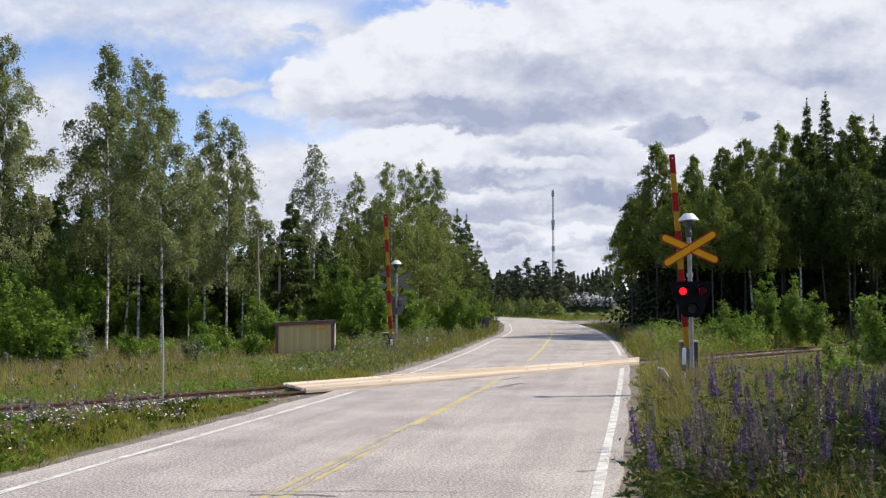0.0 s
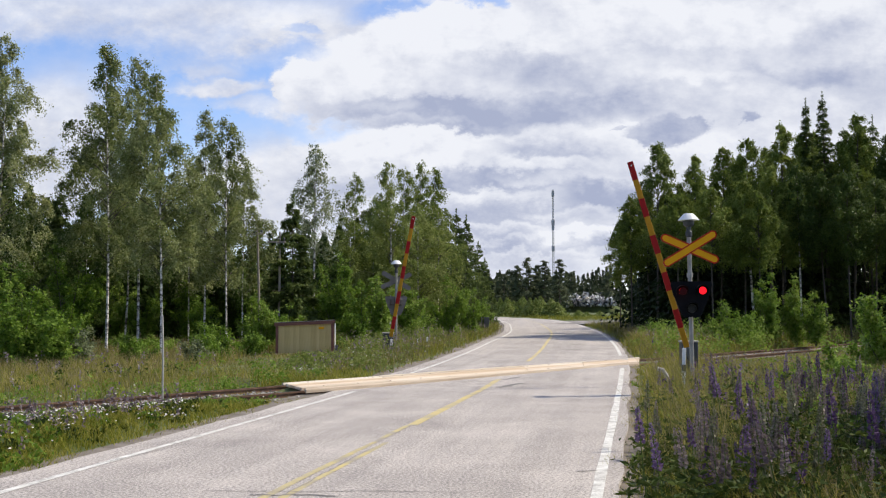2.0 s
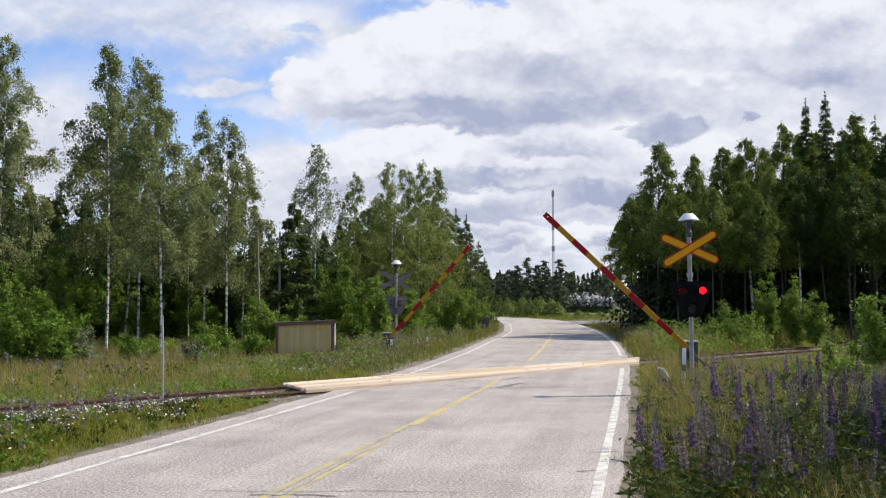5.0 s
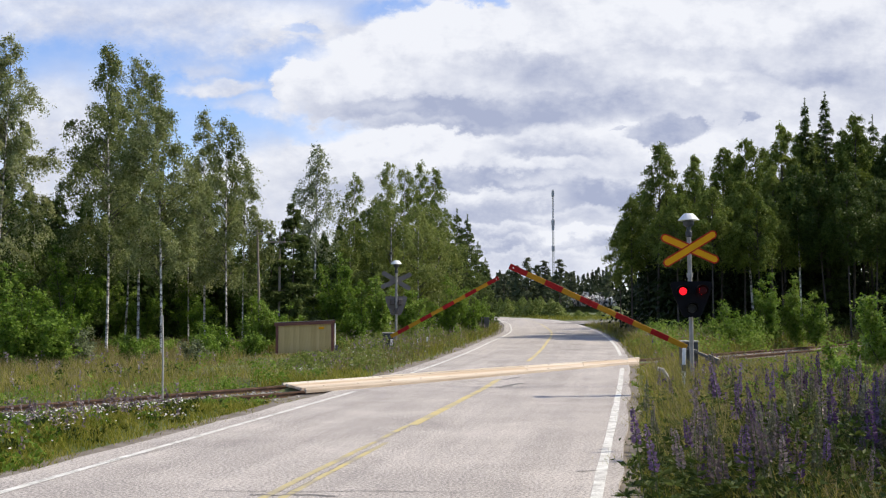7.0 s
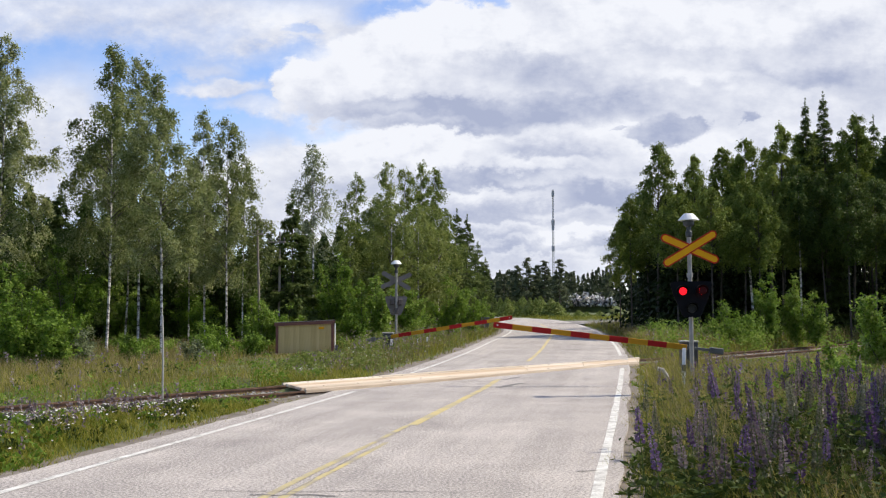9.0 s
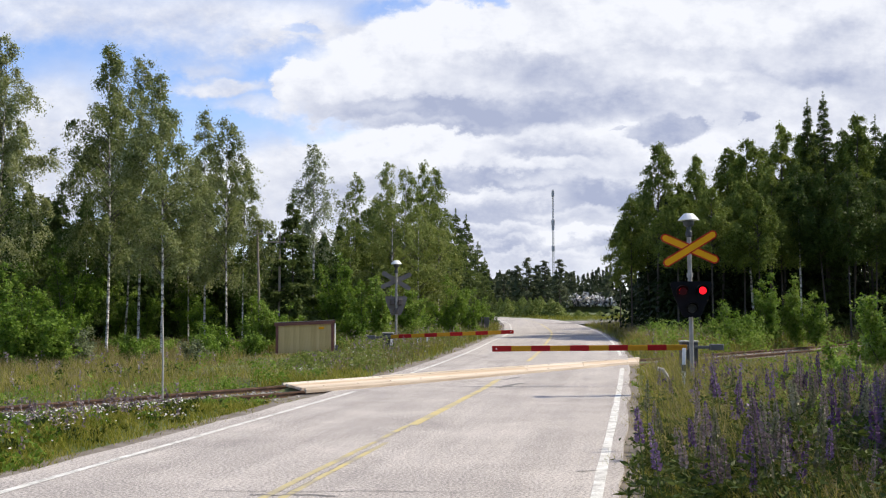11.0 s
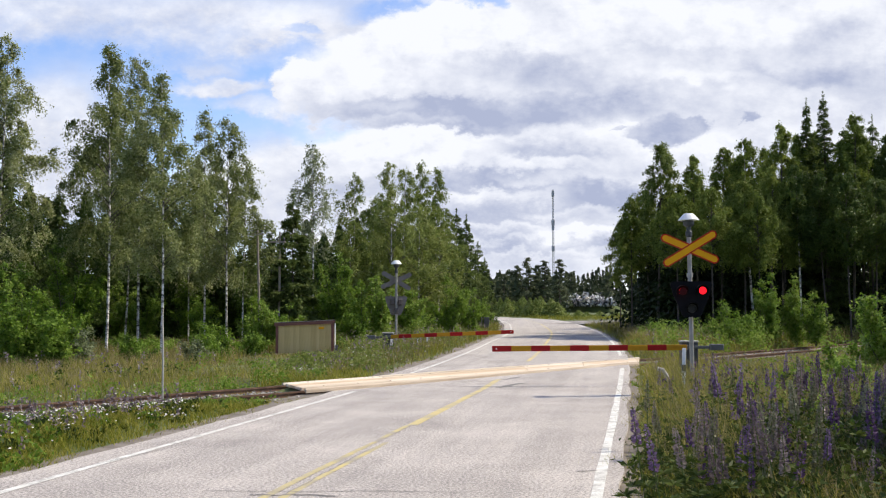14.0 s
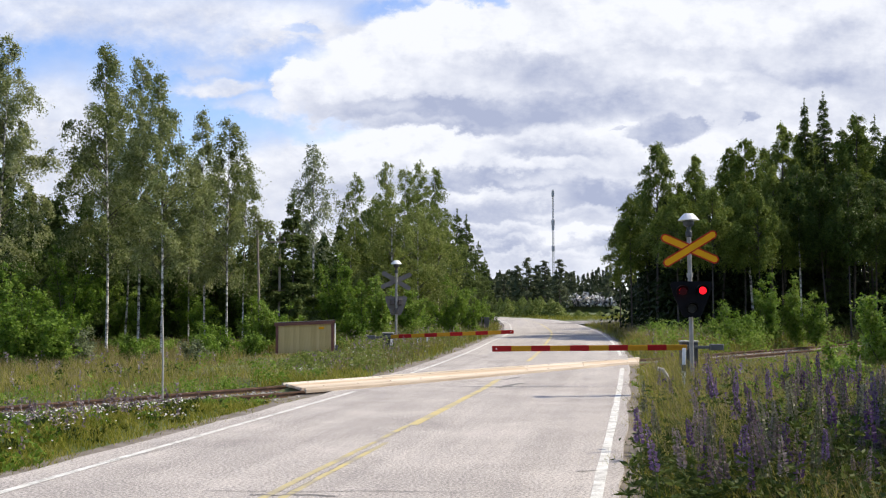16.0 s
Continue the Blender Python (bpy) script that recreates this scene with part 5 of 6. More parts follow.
def plant_trees():
    for i, (x, y, h, w) in enumerate(BIRCH_WEST):
        # four filler birches get the darker leaves, shade included in their colour
        t = birch(x, y, h, w, 100 + i, int((2300 if i in (0, 6, 10, 11, 12) else 1850) * h * w ** 0.9), 0.080, low=0.15 if i in (6, 10, 11) else 0.27, wide=1.0, airy=0.42, taper=1.0, trunk_r=0.0046, material=M_SHADELEAF if i in (6, 10, 11, 12) else M_BIRCHLEAF, label="tall slender birch with pale trunk and hanging twigs", group="birches beyond the track")
        SWAYING["west", i] = t
    for i, (x, y, h, w) in enumerate(BIRCH_MID):
        t = birch(x, y, h, w, 200 + i, int((700 if i == 0 else 1800) * h), 0.097, label="sparse silvery birch above spruces" if i == 0 else "birch in a dense roadside stand",
                  group="birches by the bend", wide=1.0 if i == 0 else 1.25, low=0.40 if i == 0 else 0.15, material=M_SILVERLEAF if i == 0 else M_MIDLEAF)
        SWAYING["mid", i] = t
    for i, (x, y, h, w) in enumerate(BIRCH_EAST):
        # nine birches towards the right have their neighbours' shade in the leaf colour
        t = birch(x, y, h, w, 300 + i, int((1500 if i == 0 else 1750) * h), 0.10, label="leafy birch at the edge of dark forest", group="birches before the dark forest", low=0.46, airy=0.4, bark=M_BIRCHBARK if i in (5, 15) else M_BARK, material=M_MIDLEAF if i == 0 else M_SHADELEAF if i in (9, 10, 15, 16, 17, 18, 23, 26, 27) else M_EASTLEAF)
        SWAYING["east", i] = t
    # birches outside the view, added to shade the verge and the forest edge
    for i, (x, y, h, w) in enumerate([(21.5, 37, 10.5, 1.7), (24, 41, 11, 1.7), (26.5, 45.5, 12, 1.8), (29, 49, 11.5, 1.8), (31, 53, 12, 1.9), (28.5, 60, 14.5, 1.5), (30.5, 64, 15, 1.5), (28.8, 66, 14, 1.4), (32, 60, 15, 1.6), (33, 68, 15.5, 1.6), (27.4, 56, 12, 1.2), (8.3, 8.6, 6.4, 1.1), (8.6, 10.6, 7.2, 1.3), (9.6, 13.0, 7.2, 1.3)]):
        birch(x, y, h, w, 350 + i, int(650 * h), 0.26, label="unseen birch east of the road, added to cast shade", group="birches east of the road", low=0.10, material=M_EASTLEAF)
    for i, (x, y, h, w) in enumerate(SPRUCE):
        t = spruce(x, y, h, w, 400 + i, int((3200 if i == 0 else 1700) * h), label="dark green spruce with sagging boughs", group="spruces in the forest")
        SWAYING["spruce", i] = t
    for i, (x, y, h, w) in enumerate(LEAFY):
        # rear western trees use the darker leaves that carry the canopy's shade
        leafy(x, y, h, w, 500 + i, int(2000 * h * w ** 0.5), 0.105, (M_SHADELEAF if y > 49.5 and x < -3.5 else M_LIGHTLEAF), label="bushy young deciduous tree with bright green leaves", name="young_tree", cat="tree",
              group="young trees at the forest edge")
    for i, (x, y, h, w) in enumerate(SHRUB):
        leafy(x, y, h, w, 600 + i, int(2100 * h * w ** 0.5) + 700, 0.088, M_SILVERLEAF if i in (1, 4) else M_LIGHTLEAF,
              label="willow shrub with narrow light green leaves", name="willow_shrub", group="shrubs on the meadow")
    for i, (x, y, h, w) in enumerate(PINE):
        pine(x, y, h, w, 700 + i, "distant dark green pine")


plant_trees()


def wood_mass(name, spots, seed, count, leaf, material, label):
    """Deep woods behind the edge trees: spots are (x, y, height, radius)."""
    rng = np.random.default_rng(seed)
    spots = np.array(spots)
    vol = spots[:, 2] * spots[:, 3]
    q = spots[rng.choice(len(spots), count, p=vol / vol.sum())]
    g = rng.uniform(0.02, 1.0, count)
    rad = q[:, 3] * np.where(g < 0.12, 1.0, ((1 - g) / 0.88) ** 0.95 + 0.03) * np.sqrt(rng.uniform(0.1, 1, count))
    az = rng.uniform(0, 6.283, count)
    az = np.round(az * 2.2 + g * 13) / 2.2 + rng.normal(0, 0.22, count)
    c = np.stack([q[:, 0] + rad * np.cos(az), q[:, 1] + rad * np.sin(az), lie(q[:, 1]) + g * q[:, 2]], axis=1)
    d = unit(rng.normal(0, 1, (count, 3)) + np.array([0, 0, -0.4]))
    ln = leaf * rng.uniform(0.6, 1.4, count)
    ob = leaf_tris(name, c, d, ln, ln * 0.8, rng, material, None, np.stack([np.cos(az), np.sin(az), 0.6 + 0 * az], axis=1))
    tagged(ob, label, "woods", kind="stuff")


def deep_woods():
    rng = np.random.default_rng(77)

    def along(x0, y0, x1, y1, n, h, r, jitter=2.5):
        out = []
        for i in range(n):
            t = (i + rng.uniform(0, 1)) / n
            out.append((x0 + (x1 - x0) * t + rng.normal(0, jitter * 0.4), y0 + (y1 - y0) * t + rng.normal(0, jitter), h * rng.uniform(0.75, 1.15), r * rng.uniform(0.8, 1.2)))
        return out
    west = along(-30, 46, -12.5, 52, 30, 6.4, 2.0) + along(-34, 52, -15, 60, 26, 8.0, 2.5) + along(-15, 60, -6, 66, 10, 4.8, 2.0) + along(-8, 62, -3, 76, 14, 6.6, 2.0) + along(-3, 74, 2, 92, 16, 6.4, 1.8) + along(-16, 80, -8, 90, 8, 5, 2.0)
    wood_mass("deep_wood", west, 81, 80000, 0.28, M_SHADELEAF, "undergrowth of mixed forest beyond the birches, canopy shade put into its leaf colour")
    # the low front row, in near-black leaves, stands in for shade below the crowns
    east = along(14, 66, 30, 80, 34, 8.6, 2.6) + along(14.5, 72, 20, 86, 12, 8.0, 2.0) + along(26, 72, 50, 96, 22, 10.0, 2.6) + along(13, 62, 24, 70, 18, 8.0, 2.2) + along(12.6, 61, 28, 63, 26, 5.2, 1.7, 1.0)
    wood_mass("deep_wood", east, 82, 80000, 0.29, M_DEEPSHADELEAF, "dense forest beyond the railway, deep shade put into its leaf colour")
    far = along(-10, 215, 24, 225, 60, 6.6, 2.4) + along(24, 215, 70, 225, 60, 5.6, 2.6) + along(-20, 300, 140, 310, 320, 10.6, 2.5, 6) + along(-60, 150, -5, 185, 40, 8, 3) + along(7, 176, 21, 186, 22, 5.0, 2.0)
    wood_mass("far_wood", far, 83, 75000, 0.75, M_PINE, "dark distant pine woods under the sky")
    bank = along(3, 150, 14.5, 123, 20, 2.2, 1.5, 1.2) + along(15, 122, 40, 136, 22, 0.75, 1.1, 1.2) + along(8, 150, 16, 156, 10, 2.4, 1.8) + along(28, 155, 44, 170, 14, 0.9, 1.4)
    wood_mass("roadside_bushes", bank, 84, 34000, 0.24, M_MIDLEAF, "light green bushes on the bank beyond the bend")


deep_woods()


# ================= grass and flowers =================
def low_growth(x, y):
    """Shorter plants before the hut and along the track's east part."""
    k = track_distance(x, y)
    hut = np.where((x > -7.0) & (x < -3.2) & (y > 28) & (y < 41), 0.30, 1.0)
    east = np.where((x > 7.5) & (k > 0), np.clip((k - 1.4) / 9.0, 0.10, 1.0), 1.0)
    return hut * east


def kept_low(x, y, h, rng):
    """The strip cut short along the rails: plants gain height with the distance from the track."""
    k = track_distance(x, y)
    cap = track_z(y) - ground_z(x, y) + 0.02 + 0.085 * np.clip(k - 0.8, 0, 9)
    strip = (k > -1.0) & (k < 5.5) & (x < 0.5) & (rng.random(len(x)) > 0.07)
    strip |= (k > -1.0) & (k < 3.2) & (x > 0.5) & (road_distance(x, y) < 5.0)
    return np.where(strip, np.minimum(h, np.maximum(cap, 0.05) * rng.uniform(0.7, 1.1, len(x))), h)


def blades(name, x, y, h, w, material, seed, label, lean=0.35, category="grass"):
    """Grass blades standing on the ground at the places x, y: bent strips of two faces."""
    rng = np.random.default_rng(seed)
    n = len(x)
    z = ground_z(x, y) - 0.02
    h = kept_low(x, y, h * low_growth(x, y), rng)
    az = rng.uniform(0, 6.283, n)
    side = np.stack([np.cos(az), np.sin(az), np.zeros(n)], axis=1) * (w / 2)[:, None]
    la = rng.uniform(0, 6.283, n)
    off = np.stack([np.cos(la), np.sin(la), np.zeros(n)], axis=1) * (h * rng.uniform(0.1, lean * 2, n))[:, None]
    off[:, 0] -= 0.10 * h
    p0 = np.stack([x, y, z], axis=1)
    p1 = p0 + off * 0.35 + np.array([0, 0, 1.0]) * (h * 0.6)[:, None]
    p2 = p0 + off + np.array([0, 0, 1.0]) * h[:, None]
    a = np.stack([p0 - side, p0 + side, p1 + side * 0.7, p1 - side * 0.7], axis=1)
    b = np.stack([p1 - side * 0.7, p1 + side * 0.7, p2 + side * 0.1, p2 - side * 0.1], axis=1)
    ob = quads(name, np.stack([a, b], axis=1).reshape(-1, 4, 3), material)
    tagged(ob, label, category, kind="stuff")
    return ob


def verge_points(n, seed, x0, x1, y0, y1, gap_road=3.75, gap_track=0.0, side=0):
    rng = np.random.default_rng(seed)
    x, y = rng.uniform(x0, x1, n), y0 * (y1 / y0) ** rng.uniform(0, 1, n)
    d = road_distance(x, y)
    rag = 0.35 * np.sin(y * 2.1) * np.sin(y * 0.77 + 1) + rng.normal(0, 0.12, n)
    ok = (np.abs(d) > gap_road + rag) & (side_road_distance(x, y) > 7.2)
    if side:
        ok &= np.sign(d) == side
    if gap_track:
        ok &= np.abs(track_distance(x, y)) > gap_track
    k, s = np.abs(track_distance(x, y)), x * TRACK_T[0] + y * TRACK_T[1]
    ok &= ~((k < 1.2) & (s > 15.3) & (s < 31.3))
    # within the camera's sweep, with a margin
    ok &= np.abs(x) < 0.47 * y + 1.5
    return x[ok], y[ok], rng


def sow():
    # verge on the west side of the road
    x, y, rng = verge_points(135000, 21, -22, 6, 9.0, 45, 3.7, 0.0, -1)
    k = np.abs(track_distance(x, y))
    keep = (k > 1.2) | (rng.random(len(x)) < 0.16)
    keep &= (track_distance(x, y) > -1.6) | (rng.random(len(x)) < 0.5)
    x, y, k = x[keep], y[keep], k[keep]
    h = rng.uniform(0.12, 0.42, len(x)) * np.where(k < 1.4, 0.5, 1.0)
    d = np.abs(road_distance(x, y))
    h *= np.clip(0.35 + (d - 3.7) * 0.55, 0.35, 1.0)
    blades("verge_grass", x, y, h, 0.007 + 0.00038 * y, M_GRASS, 22, "green verge grass beside the road and track")
    x, y, rng = verge_points(60000, 23, -24, 4, 22, 46, 4.6, 1.9, -1)
    blades("meadow_grass", x, y, rng.uniform(0.15, 0.58, len(x)) * np.clip(0.3 + 0.07 * np.abs(track_distance(x, y)), 0.35, 1), 0.006 + 0.0003 * y, M_HAY, 24, "seeding brownish meadow grass beyond the track")
    x, y, rng = verge_points(105000, 33, -12, 3, 9.0, 30, 3.62, 0.0, -1)
    keep = np.abs(road_distance(x, y)) < 5.6
    x, y = x[keep], y[keep]
    blades("edge_grass", x, y, rng.uniform(0.06, 0.2, len(x)), 0.007 + 0.0004 * y, M_GRASS, 34, "short green grass along the road edge", 0.6)
    # verge on the east side
    x, y, rng = verge_points(98000, 25, 1, 24, 5.5, 50, 3.34, 0.0, 1)
    k = np.abs(track_distance(x, y))
    keep = (k > 1.2) | (rng.random(len(x)) < 0.16)
    x, y, k = x[keep], y[keep], k[keep]
    d = np.abs(road_distance(x, y))
    h = rng.uniform(0.25, 0.75, len(x)) * np.clip(0.3 + (d - 3.42) * 0.8, 0.3, 1.0) * np.where(k < 1.4, 0.4, 1.0)
    blades("verge_grass", x, y, h, 0.005 + 0.00042 * y, M_GRASS, 26, "tall green grass among the roadside lupins")
    x, y, rng = verge_points(58000, 27, 1, 24, 9, 60, 3.9, 1.6, 1)
    blades("seeding_grass", x, y, rng.uniform(0.4, 0.9, len(x)), 0.004 + 0.0004 * y, M_HAY, 28, "dry seeding grass among the roadside lupins")
    x, y, rng = verge_points(13000, 35, 2, 12, 10, 23, 3.7, 1.6, 1)
    blades("flowering_grass", x, y, rng.uniform(0.35, 0.8, len(x)) * np.clip(0.4 + 0.5 * (np.abs(road_distance(x, y)) - 3.7), 0.4, 1), 0.004 + 0.0003 * y, M_HAY, 36, "pale flowering grass between the lupins", 0.2)
    x, y, rng = verge_points(7000, 37, 1, 6, 6, 11.5, 3.6, 1.6, 1)
    blades("flowering_grass", x, y, rng.uniform(0.4, 0.8, len(x)) * np.clip(0.4 + 0.5 * (np.abs(road_distance(x, y)) - 3.6), 0.4, 1), 0.003 + 0.0003 * y, M_HAY, 38, "fuzzy pale grass heads on the near verge", 0.25)
    # beyond the crossing on both sides
    x, y, rng = verge_points(50000, 29, -6, 26, 36, 130, 3.7, 1.3)
    blades("verge_grass", x, y, rng.uniform(0.2, 0.5, len(x)), 0.009 + 0.0003 * y, M_GRASS, 30, "grass banks along the bend of the road")
    x, y, rng = verge_points(36000, 31, -4, 26, 30, 95, 3.9, 1.3)
    blades("seeding_grass", x, y, rng.uniform(0.3, 0.65, len(x)), 0.006 + 0.00025 * y, M_BANKGRASS, 32, "dry grass tops along the bend of the road")


sow()


def lupin_mesh(seed, h, spike, colour):
    """One lupin: stem, tapered flower spike of whorled petals, fingered leaves."""
    rng = np.random.default_rng(seed)
    thing = empty("lupin", pose(0, 0, 0), "", "flower", "lupins on the verge")
    bend = rng.normal(0, 0.05, 2)
    t = np.linspace(0, 1, 6)
    pts = np.stack([bend[0] * t ** 2, bend[1] * t ** 2, h * t], axis=1)
    trunk_mesh("stem", [(pts, 0.007 * (1 - 0.6 * t))], M_STEM, thing, 5)
    n = 150
    u = np.round(rng.uniform(0, 1, n) * 19) / 19
    zz = h - spike + spike * u
    az = rng.uniform(0, 6.283, n)
    r = 0.026 * (1 - u) ** 0.55 + 0.005
    cx, cy = bend[0] * (zz / h) ** 2, bend[1] * (zz / h) ** 2
    c = np.stack([cx + r * np.cos(az), cy + r * np.sin(az), zz + rng.normal(0, 0.004, n)], axis=1)
    d = unit(np.stack([np.cos(az), np.sin(az), 0.5 + 0 * az], axis=1) + rng.normal(0, 0.25, (n, 3)))
    ln = (0.034 - 0.018 * u) * rng.uniform(0.8, 1.3, n)
    quads("flower_spike", leaf_quads(c, d, ln, ln * 0.85, rng), colour, thing)
    for i in range(8):
        az, reach, bz = rng.uniform(0, 6.283), rng.uniform(0.08, 0.27), rng.uniform(0.15, 0.85) * (h - spike)
        hub = np.array([math.cos(az) * reach, math.sin(az) * reach, bz + 0.06])
        fa = np.linspace(0, 6.283, 12)[:-1] + rng.uniform(0, 1)
        d = unit(np.stack([np.cos(fa), np.sin(fa), rng.uniform(0.0, 0.6, 11)], axis=1))
        ln = rng.uniform(0.06, 0.105, 11)
        q = leaf_quads(hub + d * ln[:, None] / 2, d, ln, ln * 0.30, rng)
        stalk = np.array([[(0, 0, bz), (0, 0, bz + 0.006), hub + (0, 0, 0.003), hub]])
        quads("leaf", np.concatenate([q, stalk]), M_LUPINLEAF, thing)
    return thing


WINDY = []


def sow_lupins():
    rng = np.random.default_rng(41)
    kinds = []
    for i in range(9):
        shade = 0 if i < 5 else (1 if i < 7 else 2)
        k = lupin_mesh(60 + i, rng.uniform(0.75, 1.12), rng.uniform(0.22, 0.36), (M_PURPLE, M_PINKP, M_POD)[shade])
        tagged(k, ("purple lupin spike in tall roadside grass", "fading greyish pink lupin spike in tall grass", "pale green lupin gone to seed in tall grass")[shade])
        kinds.append(k)
    used = set()
    n = 0
    while n < 215:
        y = 7.5 * (24 / 7.5) ** rng.uniform(0, 1)
        x = rng.uniform(1.6, 0.45 * y + 0.3)
        d = float(road_distance(np.array([x]), np.array([y]))[0])
        k = float(track_distance(x, y))
        if d < 3.55 or k < 3.0 or rng.uniform(0, 1) > min(1.0, 0.3 + 0.5 * (d - 3.55)):
            continue
        i = int(rng.choice(9, p=[0.09, 0.09, 0.09, 0.08, 0.08, 0.17, 0.16, 0.12, 0.12]))
        if rng.uniform(0, 1) > 1.25 - 0.03 * y or (y > 12.5 and d < 5.6 and rng.uniform(0, 1) < 0.6):
            continue
        size = min(rng.uniform(0.75, 1.12), (1.78 - 0.05 * y) * rng.uniform(0.75, 1.0) / 0.95)
        m = pose(x, y, float(ground_z(x, y)[0]) - 0.02, rng.uniform(-7, 7), rng.uniform(-9, 4), rng.uniform(0, 360)) @ Matrix.Scale(size, 4)
        if i in used:
            c = copy_thing(kinds[i], m)
            c.scale = m.to_scale()
        else:
            used.add(i)
            kinds[i].matrix_basis = m
            c = kinds[i]
        if y < 15:
            WINDY.append((c, m, x, y))
        n += 1
    # the tallest stand in a loose row before the track
    for j in range(34):
        y = rng.uniform(10.5, 19.5)
        x = y * rng.uniform(0.255, 0.43)
        i = int(rng.choice([0, 1, 2, 3, 4, 5, 6, 7], p=[0.10, 0.10, 0.10, 0.10, 0.10, 0.20, 0.20, 0.10]))
        size = min(1.3, (1.78 - 0.036 * y) * rng.uniform(0.72, 1.0))
        m = pose(x, y, float(ground_z(x, y)[0]) - 0.02, rng.uniform(-5, 5), rng.uniform(-7, 3), rng.uniform(0, 360)) @ Matrix.Scale(size, 4)
        c = copy_thing(kinds[i], m)
        c.scale = m.to_scale()
        if y < 15:
            WINDY.append((c, m, x, y))
    # the farther ones, too many to tell apart
    def haze(name, spots_n, x0, x1, y0, y1, side, seed, material, label, h0, h1):
        x, y, r = verge_points(spots_n, seed, x0, x1, y0, y1, 4.3, 2.0, side)
        m = 14
        hh = r.uniform(h0, h1, len(x)) * low_growth(x, y)
        g = ground_z(x, y)
        u = r.uniform(0, 1, (len(x), m))
        c = np.stack([x[:, None] + r.normal(0, 0.02, u.shape), y[:, None] + r.normal(0, 0.02, u.shape), (g + hh)[:, None] - 0.26 * u], axis=2).reshape(-1, 3)
        d = unit(r.normal(0, 1, c.shape))
        ln = np.full(len(c), 0.05) * r.uniform(0.7, 1.4, len(c))
        tagged(quads(name, leaf_quads(c, d, ln, ln * 0.8, r), material), label, "flowers", kind="stuff")
    haze("lupin_haze", 600, 2, 24, 19, 48, 1, 51, M_PINKP, "fading lupins along the far verge and track", 0.45, 0.75)
    haze("lupin_haze", 500, 2, 24, 19, 48, 1, 52, M_PURPLE, "purple lupins along the far verge and track", 0.45, 0.75)
    haze("lupin_haze", 180, 2, 11, 9.5, 20, 1, 56, M_PURPLE, "purple lupins deep in the verge grass", 0.5, 0.85)
    haze("lupin_haze", 190, -20, 3, 16, 44, -1, 53, M_PINKP, "fading lupins in the meadow beyond the track", 0.4, 0.7)
    haze("lupin_haze", 420, -12, -3, 13, 19, -1, 55, M_PINKP, "fading lupins between the road and the track", 0.25, 0.5)
    haze("lupin_haze", 1500, -4, 20, 34, 100, 0, 54, M_PINKP, "fading lupins along the bend of the road", 0.4, 0.8)


def sow_daisies():
    x, y, rng = verge_points(8500, 61, -14, 0, 10.5, 27, 4.0, 0, -1)
    k = track_distance(x, y)
    ok = (k > 1.5) & (k < 7.5) & ((k > 2.4) | (rng.random(len(x)) < 0.4)) & (rng.random(len(x)) < np.where(np.sin(x * 1.1 + 0.5) * np.sin(y * 0.8 + 1) > -0.15, 0.75, 0.15))
    x, y = x[ok], y[ok]
    h = rng.uniform(0.24, 0.5, len(x)) * np.clip(0.5 + 0.5 * (np.abs(road_distance(x, y)) - 3.9), 0.5, 1)
    z = ground_z(x, y) + kept_low(x, y, h, rng) + 0.03
    c = np.stack([x, y, z], axis=1)
    d = unit(np.stack([rng.normal(0, 1, len(x)), rng.normal(0, 1, len(x)), rng.normal(0, 0.3, len(x))], axis=1))
    ln = rng.uniform(0.028, 0.046, len(x))
    s = unit(np.cross(d, np.array([0, -0.5, 0.8])))
    q = np.stack([c - d * ln[:, None] / 2, c + s * ln[:, None] / 2, c + d * ln[:, None] / 2, c - s * ln[:, None] / 2], axis=1)
    tagged(quads("daisies", q, M_DAISY), "white daisies in the grass beside the track", "flowers", kind="stuff")


def sow_weeds(name, n, seed, x0, x1, y0, y1, gap_road, side, material, label, h0, h1, leaf, m=26, gap_track=0.9, reach=None, near=False):
    """Clumps of broad-leaved weeds: leaf tufts on unseen stalks, in uneven patches."""
    x, y, r = verge_points(n, seed, x0, x1, y0, y1, gap_road, gap_track, side)
    if near:
        x, y = x[track_distance(x, y) > 0], y[track_distance(x, y) > 0]
    if reach:
        hug = np.abs(track_distance(x, y)) < reach
        x, y = x[hug], y[hug]
    patch = np.sin(x * 0.9 + seed) * np.sin(y * 0.55 + 2 * np.sin(x * 0.4)) + r.normal(0, 0.5, len(x))
    x, y = x[patch > -0.1], y[patch > -0.1]
    d = np.abs(road_distance(x, y)) - gap_road
    hh = r.uniform(h0, h1, len(x)) * np.clip(0.35 + 0.6 * d, 0.35, 1) * low_growth(x, y)
    hh = kept_low(x, y, hh, r)
    g = ground_z(x, y)
    u = r.uniform(0.05, 1, (len(x), m)) ** 0.7
    rad = (0.05 + 0.16 * (1 - u)) * (0.6 + hh[:, None])
    c = np.stack([x[:, None] + r.normal(0, 1, u.shape) * rad, y[:, None] + r.normal(0, 1, u.shape) * rad, g[:, None] + hh[:, None] * u], axis=2).reshape(-1, 3)
    d = unit(r.normal(0, 1, c.shape) + np.array([0, 0, 0.5]))
    ln = leaf * r.uniform(0.5, 1.4, len(c))
    tagged(leaf_tris(name, c, d, ln, ln * 0.7, r, material), label, "weeds", kind="stuff")


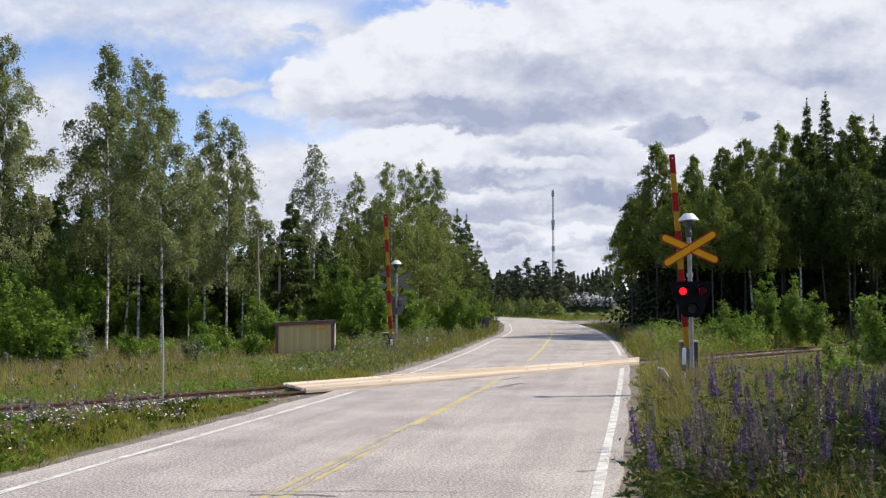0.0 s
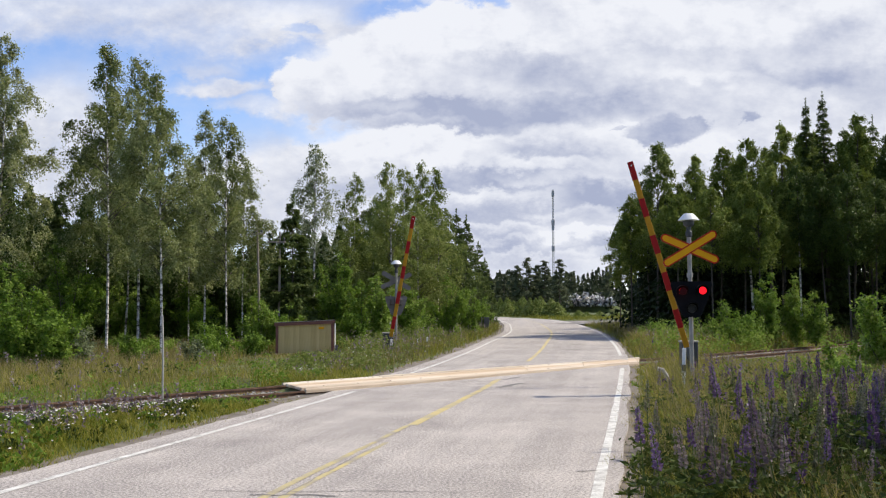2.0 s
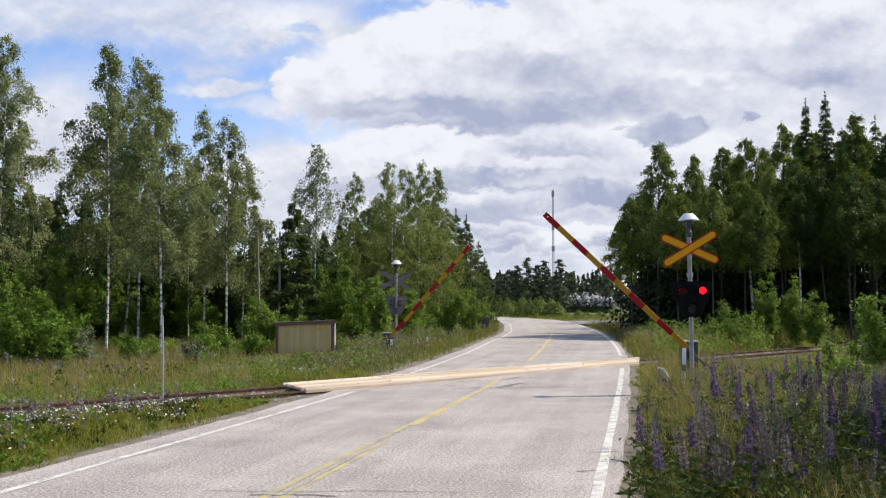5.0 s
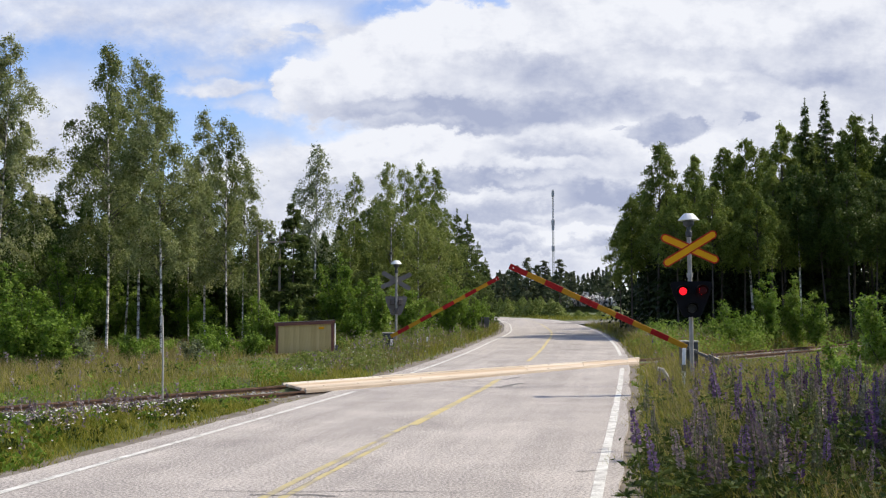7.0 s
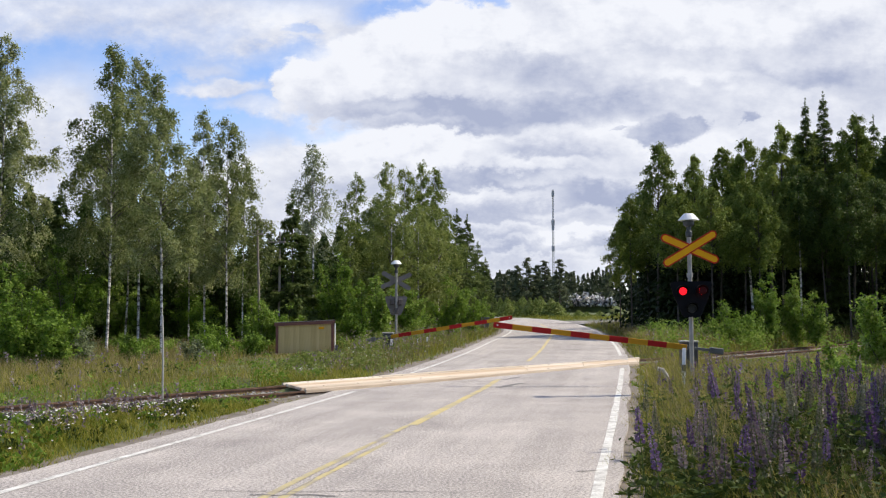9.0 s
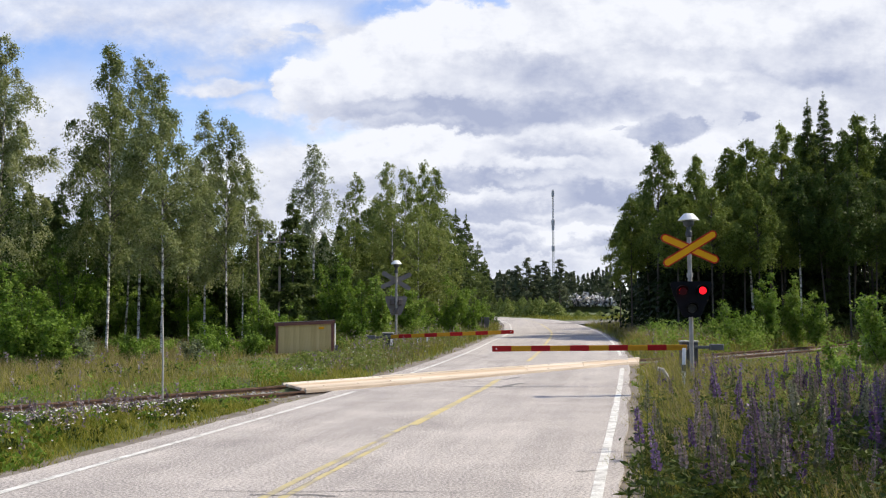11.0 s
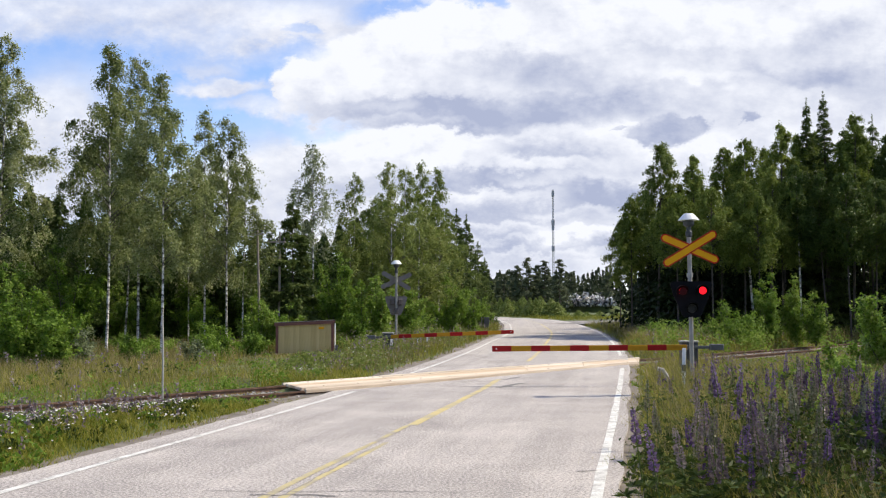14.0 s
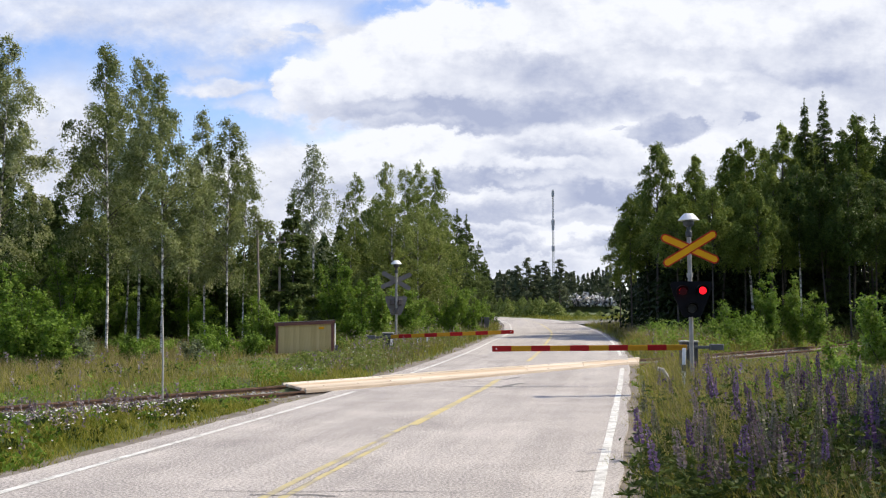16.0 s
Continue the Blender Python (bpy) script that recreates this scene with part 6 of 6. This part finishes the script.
sow_weeds("verge_weeds", 5200, 91, -16, 2, 9.5, 28, 4.0, -1, M_LIGHTLEAF, "leafy green weeds between the road and the track", 0.15, 0.42, 0.07, near=True)
sow_weeds("verge_weeds", 4600, 92, -16, 2, 9.5, 28, 4.2, -1, M_LUPINLEAF, "dark leafy lupin foliage between the road and the track", 0.15, 0.45, 0.08, near=True)
sow_weeds("verge_weeds", 5000, 103, -14, 0, 13, 26, 4.3, -1, M_LIGHTLEAF, "leafy weeds growing up to the rails", 0.26, 0.46, 0.06, 26, 0.95, 2.1)
sow_weeds("meadow_weeds", 60, 101, -15, -7, 21, 29, 4.4, -1, M_PURPLE, "violet lupin clumps beyond the track", 0.35, 0.7, 0.06, 16, 1.8)
sow_weeds("meadow_weeds", 70, 102, -16, -6, 21, 31, 4.4, -1, M_LUPINLEAF, "dark lupin foliage beyond the track", 0.25, 0.55, 0.09, 20, 1.8)
sow_weeds("meadow_weeds", 520, 93, -24, 4, 24, 44, 4.4, -1, M_LIGHTLEAF, "bright leafy weeds in the meadow", 0.2, 0.5, 0.10, 18, 1.8)
sow_weeds("verge_weeds", 1500, 99, 1, 9, 6, 20, 3.40, 1, M_LUPINLEAF, "dark leafy plants leaning over the road edge", 0.35, 0.6, 0.06, 30)
sow_weeds("verge_weeds", 1500, 94, 1, 16, 6, 26, 3.5, 1, M_LUPINLEAF, "dark leafy lupin foliage on the verge", 0.3, 0.75, 0.07, 30)
sow_weeds("verge_weeds", 2400, 95, 1, 22, 9, 46, 3.8, 1, M_LIGHTLEAF, "bright leafy weeds along the verge and track", 0.25, 0.6, 0.07, 22)
sow_weeds("verge_weeds", 2200, 96, -5, 4, 29, 66, 4.1, -1, M_MIDLEAF, "tall weeds on the bank by the far barrier", 0.4, 0.85, 0.085, 26)
sow_weeds("verge_weeds", 1150, 97, -5, 4, 29, 66, 4.1, -1, M_PINKP, "lilac flower heads on the bank by the far barrier", 0.5, 0.85, 0.06, 12)
sow_weeds("verge_weeds", 260, 107, -4.5, 1.5, 30, 42, 4.1, -1, M_DAISY, "cream flower heads on the bank by the far barrier", 0.35, 0.6, 0.05, 6)
sow_weeds("verge_weeds", 900, 98, 6, 22, 30, 70, 4.0, 1, M_PINKP, "lilac flower heads along the far verge", 0.3, 0.6, 0.06, 12)
sow_weeds("verge_weeds", 1500, 104, 1, 8, 6.5, 13, 3.6, 1, M_LUPINLEAF, "dense dark lupin foliage on the near verge", 0.4, 0.8, 0.06, 34)
sow_weeds("verge_weeds", 1500, 105, 8, 21, 40, 55, 4.0, 1, M_LIGHTLEAF, "fresh green scrub along the forest edge", 0.5, 1.2, 0.10, 26)
sow_weeds("verge_weeds", 1500, 106, 3, 12, 10, 22, 4.2, 1, M_LIGHTLEAF, "bright leafy weeds between the lupins", 0.4, 0.85, 0.06, 26)
sow_lupins()
sow_daisies()


# ================= what moves =================
def motions():
    near = [(0, 3.7), (0.6, 3.8), (1.0, 6.3), (1.5, 11.2), (2.0, 16.4), (2.5, 21.6), (3.0, 26.6), (3.5, 31.7), (4.0, 36.8), (5.0, 46.6), (6.3, 58.9),
            (7.0, 65.3), (7.5, 69.5), (8.0, 74.1), (8.5, 78.8), (9.2, 85.1), (9.8, 89.6), (10.2, 90.4), (16.0, 90.4)]
    walk(NEAR_BOOM, [(t, pose(0, -0.18, 0.93, 0, -a, 0)) for t, a in near])
    far = [(0, -2.6), (0.9, -2.5), (1.5, 5.1), (2.0, 10.6), (2.5, 15.6), (3.0, 20.8), (3.5, 26.2), (4.0, 31.0), (5.0, 41.0), (6.3, 54.2),
           (7.0, 61.4), (7.5, 66.2), (8.0, 71.3), (8.5, 76.3), (9.2, 82.8), (9.8, 87.0), (10.3, 87.7), (16.0, 87.7)]
    walk(FAR_BOOM, [(t, pose(0, -0.18, 0.87, 0, a, 0)) for t, a in far])
    # the two lamps take turns
    for lamp, first in zip(NEAR_LAMPS, (0, 180)):
        at = lamp.location.copy()
        rows, turn = [(0.0, first)], first
        for k in range(43):
            t = 0.345 + 0.3725 * k
            if t > 15.85:
                break
            rows += [(t - 0.05, turn), (t - 0.0167, turn + 60), (t + 0.0167, turn + 120), (t + 0.05, turn + 180)]
            turn += 180
        rows += [(15.90, turn), (15.933, turn + 60), (15.967, turn + 120), (16.0, turn + 180)]
        walk(lamp, [(t, pose(at.x, at.y, at.z, 0, 0, a)) for t, a in rows])
    # tree tops lean in the wind; degrees to the right
    sway = {
        ("west", 1): [0, -0.1, -0.1, -0.4, -0.3, 0.1, 0.2, 0.1, 0.4, 1.1, 0.7, 0.5, 0.8, 0.7, 0.5, 0.1, -0.3],
        ("west", 3): [0, -0.5, -0.3, -0.3, -0.6, -0.6, -0.6, -0.5, -0.3, -0.1, 0.2, 0.5, 0.5, 0.4, 0.8, 0.8, 0.4],
        ("west", 5): [0, -0.1, -0.4, -0.1, -0.1, -0.1, -0.1, -0.4, -0.4, -0.1, -0.2, -0.3, -0.4, -0.1, 0.0, 0.3, 0.3],
        ("mid", 0): [0, 0.3, 0.3, 0, 0.5, 0.9, 1.2, 0.9, 0.3, -0.5, -0.4, -0.2, -0.2, -0.6, -0.6, -0.6, -0.4],
        ("mid", 4): [0, -0.3, 0.2, 0.5, 0.5, 0.4, 0.1, 0, 0, 0.5, 0.9, 1.1, 1.0, 0.7, 0.2, 0.2, -0.5],
        ("east", 0): [0, 0, 0.5, 0.7, 0.5, 0.9, 1.3, 1.1, 0.7, 0.7, 0.7, 0.7, 0.7, 1.4, 1.6, 0.2, 0.2],
        ("east", 4): [0, 0, 0, 0, -0.3, 0, 0.4, 0.2, -0.9, -0.3, 0.8, 1.6, 1.3, 0, 0.2, 1.6, 2.2],
        ("spruce", 2): [0, -0.6, -0.8, -0.2, -0.2, -0.1, 0, -0.2, -0.4, -0.6, -0.6, -0.6, -0.6, -0.6, -0.6, -0.6, -0.6],
    }
    rng = np.random.default_rng(71)
    for key in SWAYING:
        if key not in sway:
            w, p = rng.uniform(0.5, 1.1), rng.uniform(0, 6.28)
            sway[key] = [0.3 * math.sin(w * t + p) + 0.2 * math.sin(1.7 * w * t + 2 * p) for t in range(17)]
    for plant, m, x, y in WINDY:
        base, place, p = m.to_quaternion().to_matrix().to_4x4(), m.to_translation(), rng.uniform(0, 1.2)
        rows = []
        for k in range(25):
            t = 16.0 * k / 24
            gust = 1.6 * math.sin(1.9 * t + 0.5 * x + p) + 1.0 * math.sin(3.7 * t + 0.8 * y)
            rows.append((t, Matrix.Translation(place) @ pose(0, 0, 0, 0.6 * gust, -gust, 0) @ base))
        walk(plant, rows)
    for key, degs in sway.items():
        tree = SWAYING[key]
        p = tree.location.copy()
        walk(tree, [(float(t), pose(p.x, p.y, p.z, 0, a, 0)) for t, a in enumerate(degs)])


motions()
